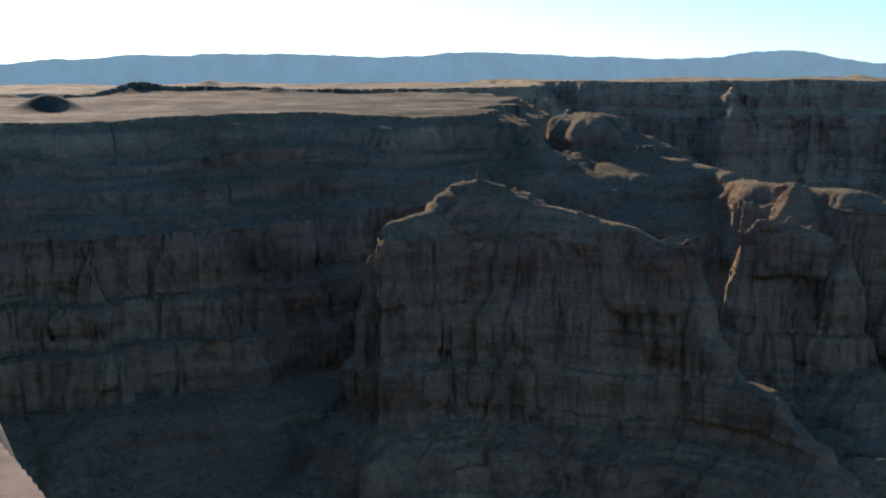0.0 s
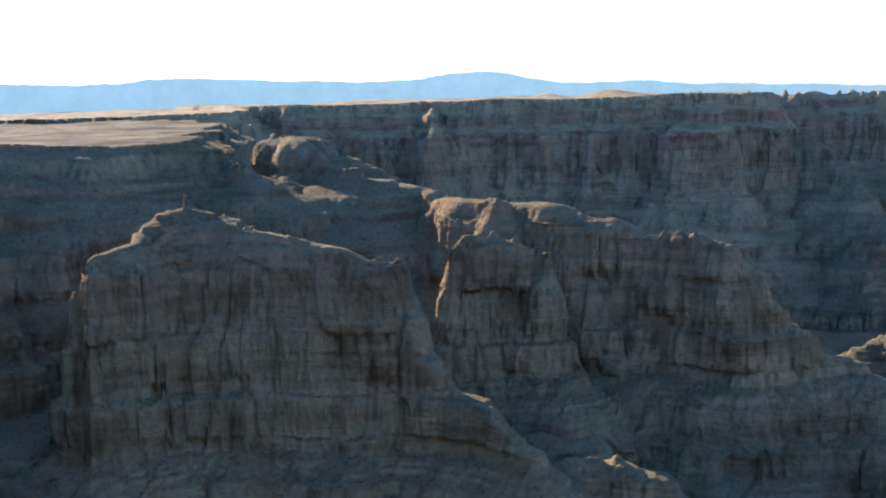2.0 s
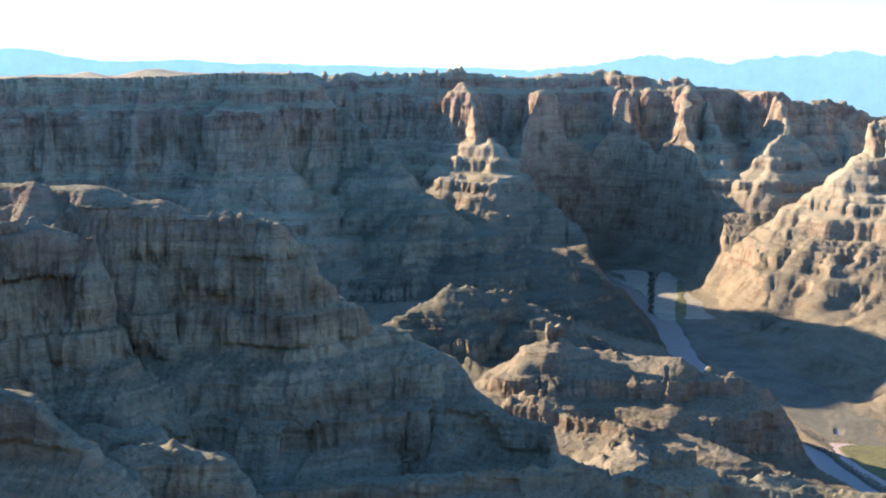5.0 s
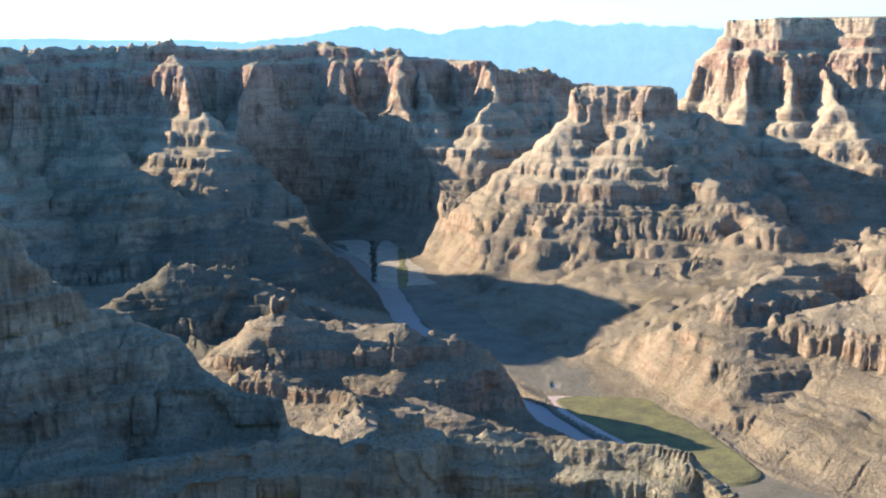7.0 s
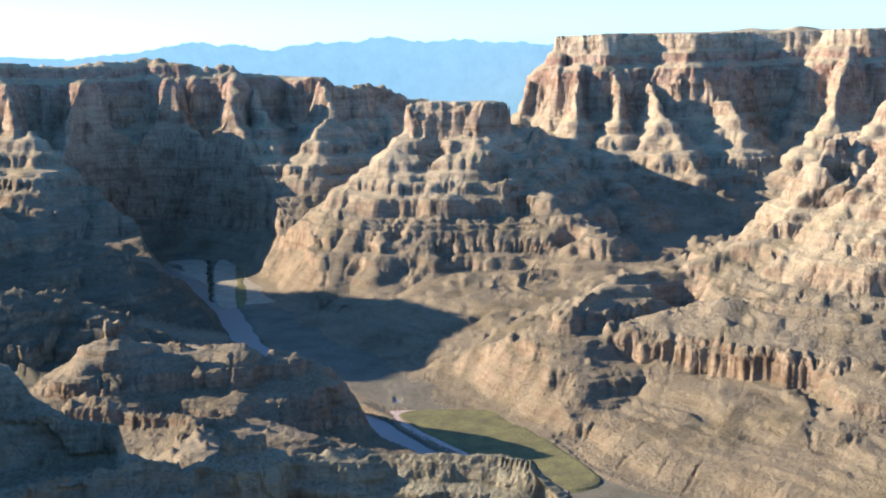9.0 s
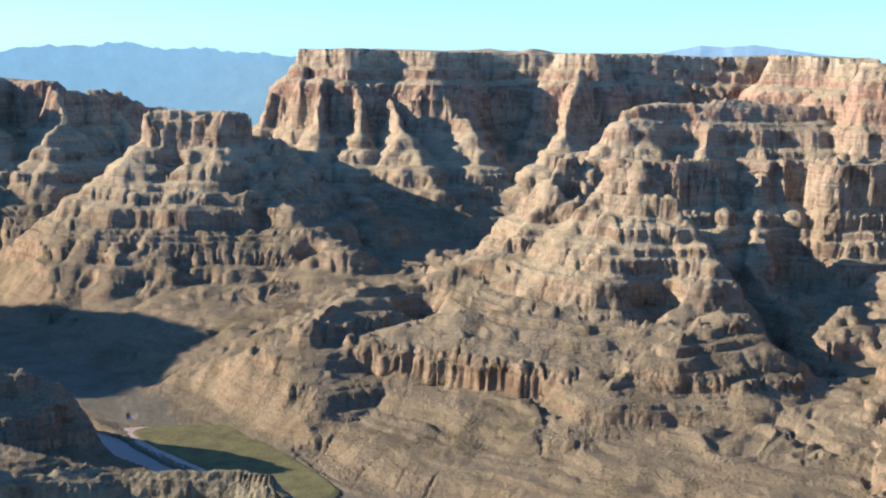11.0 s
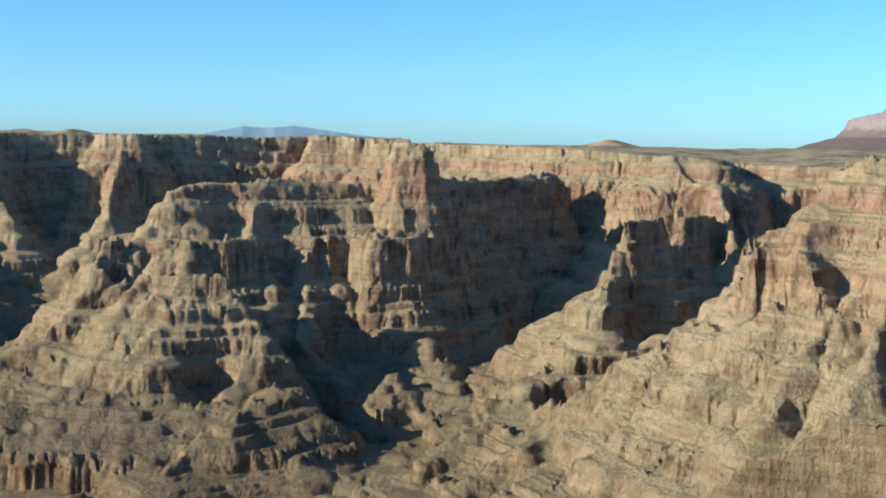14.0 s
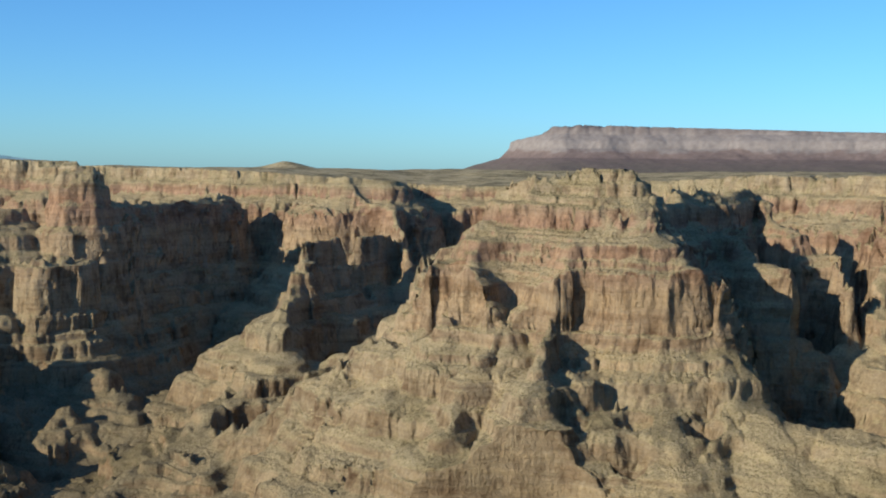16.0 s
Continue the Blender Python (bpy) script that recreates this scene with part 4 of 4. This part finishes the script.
bm = bmesh.new()
rnd = random.Random(11)
(ax, ay), (bx, by) = [(2613, 2735), (2177, 2278)]
for i in range(150):
    t = rnd.random()
    at = Matrix.Translation((ax + (bx - ax) * t + rnd.gauss(0, 2), ay + (by - ay) * t + rnd.gauss(0, 4), 4.6)) @ Matrix.Diagonal((rnd.uniform(1.8, 3.2), rnd.uniform(1.8, 3.2), rnd.uniform(1.2, 2.4), 1)) @ pose(0, 0, 0, rnd.uniform(0, 90), rnd.uniform(0, 90), 0)
    made = bmesh.ops.create_icosphere(bm, subdivisions=1, radius=1, matrix=at)
    for v in made["verts"]:
        v.co += Vector((rnd.uniform(-0.7, 0.7), rnd.uniform(-0.7, 0.7), rnd.uniform(-0.7, 0.7)))
tagged(part("riverside_thicket", bm, SHRUB), "dark row of low shrubs along the river", "shrubs", kind="stuff")

# ---- the rim at the viewpoint, and the tableland behind it ----
def polar(a0, a1, na, radii, shape):
    a = np.radians(np.linspace(a0, a1, na))[:, None]
    r = np.array(radii)[None]
    x, y = (np.sin(a) * r).astype(np.float32), (np.cos(a) * r).astype(np.float32)
    z = shape(np.degrees(a) + 0 * r, r + 0 * a, x, y)
    n = np.arange(na * len(radii)).reshape(na, -1)
    quads = np.stack([n[:-1, :-1], n[1:, :-1], n[1:, 1:], n[:-1, 1:]], -1).reshape(-1, 4)
    return np.stack([x, y, z], -1).reshape(-1, 3), quads


def rim_shape(a, r, x, y):
    run = (r - 5 + np.minimum(0.2 * r, 30) * perlin(x, y, 90)) / 0.42
    return np.where(r < 4, EYE - 1.65, np.minimum(EYE - 1.65, np.interp(run, STEPS_RUN, STEPS_Z) - 22)) + 0.3 * perlin(x, y, 3)


WEATHERED = ground_tone("weathered_rock", (0.2, 0.155, 0.105), (0.38, 0.305, 0.21), 0.3)
v, f = polar(AZ0, AZ1, 320, [0.05, 2, 3] + list(np.geomspace(4, 640, 140)), rim_shape)
tagged(new("near_rim", grid_mesh("near_rim", f, WEATHERED, v)), "layered rock cliff falling away below the viewpoint", "cliff", kind="structure")
def outcrop_shape(a, r, x, y):
    inward = np.maximum(-18.45 + 0.5 * perlin(x, y, 9, 2.2) - a, -0.3)
    top = EYE - r * (0.392 - 0.05 * np.minimum(inward, 2.2)) + 0.9 * ridged(x, y, 7, 1.3) + 0.4 * perlin(x, y, 2.5)
    return np.minimum(top, EYE - 2.5) - 40 * np.clip((0.12 - inward) / 0.4, 0, 1) * np.minimum(r / 40, 1) - 3 * np.maximum(r - 66, 0)


v, f = polar(AZ0, -17.9, 130, list(np.geomspace(7, 90, 130)), outcrop_shape)
tagged(new("near_outcrop", grid_mesh("near_outcrop", f, WEATHERED, v)), "weathered tan rock outcrop below the viewpoint", "rock outcrop")
def behind_shape(a, r, x, y):
    flat = EYE - 1.65 - 4 + 4 * np.exp(-r / 30) + np.minimum(r / 60, 6) * perlin(x, y, 300)
    edge = np.clip((9 - np.minimum(a - AZ1, AZ0 + 360 - a)) / 9, 0, 1) * np.clip((900 - r) / 260, 0, 1)     # rounds off to the cliff on both sides
    return np.where(r < 4, EYE - 1.65, flat + edge * edge * (np.minimum(rim_shape(a, r, x, y), flat) - flat))


v, f = polar(AZ1, AZ0 + 360, 260, [0.05, 2, 3] + list(np.geomspace(4, 4800, 140)), behind_shape)
tagged(new("rim_tableland", grid_mesh("rim_tableland", f, GRASSLAND, v)), "dry grassy tableland behind the canyon rim", "tableland", kind="structure")

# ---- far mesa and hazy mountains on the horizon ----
# distance haze is painted in: bluish base colour and a faint blue glow
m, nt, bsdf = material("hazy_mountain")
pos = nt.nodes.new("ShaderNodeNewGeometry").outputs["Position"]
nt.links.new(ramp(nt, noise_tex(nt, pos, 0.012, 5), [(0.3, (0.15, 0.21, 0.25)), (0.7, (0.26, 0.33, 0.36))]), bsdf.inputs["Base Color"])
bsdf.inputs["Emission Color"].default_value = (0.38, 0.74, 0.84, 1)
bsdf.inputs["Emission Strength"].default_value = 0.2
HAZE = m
# copies with the haze glow set for each range
PALE_HAZE = m.copy()
PALE_HAZE.name = "pale_hazy_mountain"
PALE_HAZE.node_tree.nodes["Principled BSDF"].inputs["Emission Strength"].default_value = 0.19
PALE_HAZE.node_tree.nodes["Principled BSDF"].inputs["Emission Color"].default_value = (0.42, 0.78, 0.82, 1)
BLUE_HAZE = m.copy()
BLUE_HAZE.name = "blue_hazy_mountain"
BLUE_HAZE.node_tree.nodes["Principled BSDF"].inputs["Emission Strength"].default_value = 0.12


def mesa_shape(a, r, x, y):
    rim = 4560 + 90 * np.clip((107.6 - a) / 1.4, 0, 4) ** 1.5 + 40 * perlin(x, y, 260) + 25 * perlin(x, y, 90) - 60 * np.clip((a - 112) / 10, 0, 1)
    out = np.maximum(rim - r, 0) + 34 * np.maximum(106.9 - a, 0)
    z = np.interp(out + 5 * ridged(x, y, 70) + 3 * ridged(x, y, 30, 2), [0, 16, 70, 90, 170, 420, 700], [798, 762, 735, 708, 672, 638, 600])
    return np.minimum(z, 798 - 2.2 * np.maximum(a - 107, 0)) + 2 * perlin(x, y, 40)


v, f = polar(99.0, 131.0, 700, list(np.linspace(4000, 4800, 130)), mesa_shape)
PINK, nt, bsdf = material("pale_mesa_rock")
geo = nt.nodes.new("ShaderNodeNewGeometry").outputs["Position"]
sep = nt.nodes.new("ShaderNodeSeparateXYZ")
nt.links.new(geo, sep.inputs[0])
level = calc(nt, "ADD", calc(nt, "DIVIDE", calc(nt, "SUBTRACT", sep.outputs["Z"], 600), 200), calc(nt, "MULTIPLY", calc(nt, "SUBTRACT", noise_tex(nt, geo, 0.012, 5), 0.5), 0.35))
c = ramp(nt, level, [(0.15, (0.15, 0.125, 0.1)), (0.36, (0.17, 0.13, 0.115)), (0.46, (0.2, 0.15, 0.13)), (0.52, (0.25, 0.215, 0.19)), (0.76, (0.26, 0.225, 0.2)), (0.86, (0.19, 0.16, 0.145))])
nt.links.new(mixed(nt, 0.7, c, ramp(nt, noise_tex(nt, geo, 0.05, 5, 0.7), [(0.35, (0.75, 0.73, 0.72)), (0.6, (1.05, 1.05, 1.05))]), "MULTIPLY"), bsdf.inputs["Base Color"])
mesa = tagged(new("far_mesa"), "far flat-topped mesa of pale pinkish rock", "mesa")
level = v[:, 2][f].mean(1)
for name, pick in (("cap_cliff", level > 738), ("pale_slope", (level > 690) & (level <= 738)), ("foot_slope", level <= 690)):
    ob = new(name, grid_mesh(name, f[pick], PINK, v))
    ob.parent = mesa


def range_shape(points, rough):
    pa, pe = [p[0] for p in points], [p[1] for p in points]

    def shape(a, r, x, y):
        top = np.interp(a, pa, pe) * 86.0 + rough * perlin(a * 60, a * 0, 110) + 0.5 * rough * perlin(a * 60, a * 0, 37, 3) + 0.25 * rough * perlin(a * 60, a * 0, 12, 5)
        k = np.clip((r - 4790) / 100, 0, 1)
        return 200 + (EYE - 200 + top) * k ** 0.8 + 70 * k * (1 - k) * ridged(x, y, 150) + 40 * k * (1 - k) * ridged(x, y, 60, 3)
    return shape


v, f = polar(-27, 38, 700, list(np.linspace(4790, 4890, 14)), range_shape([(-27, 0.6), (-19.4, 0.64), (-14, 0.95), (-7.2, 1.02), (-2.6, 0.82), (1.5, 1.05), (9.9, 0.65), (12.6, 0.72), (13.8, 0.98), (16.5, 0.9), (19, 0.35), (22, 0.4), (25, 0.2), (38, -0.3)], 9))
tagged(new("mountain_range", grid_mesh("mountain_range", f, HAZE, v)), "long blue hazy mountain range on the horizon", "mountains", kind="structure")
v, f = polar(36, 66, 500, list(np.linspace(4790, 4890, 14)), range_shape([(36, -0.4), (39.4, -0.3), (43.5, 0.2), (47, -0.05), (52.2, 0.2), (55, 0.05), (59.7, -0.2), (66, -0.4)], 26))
tagged(new("mountain_range", grid_mesh("mountain_range", f, PALE_HAZE, v)), "pale blue hazy rugged mountains beyond the gorge", "mountains", kind="structure")
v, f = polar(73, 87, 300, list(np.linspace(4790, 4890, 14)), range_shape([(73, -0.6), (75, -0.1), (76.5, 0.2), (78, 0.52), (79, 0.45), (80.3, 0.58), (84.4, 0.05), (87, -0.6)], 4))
tagged(new("mountain_range", grid_mesh("mountain_range", f, BLUE_HAZE, v)), "low blue hazy mountain peaks beyond the tableland", "mountains", kind="structure")
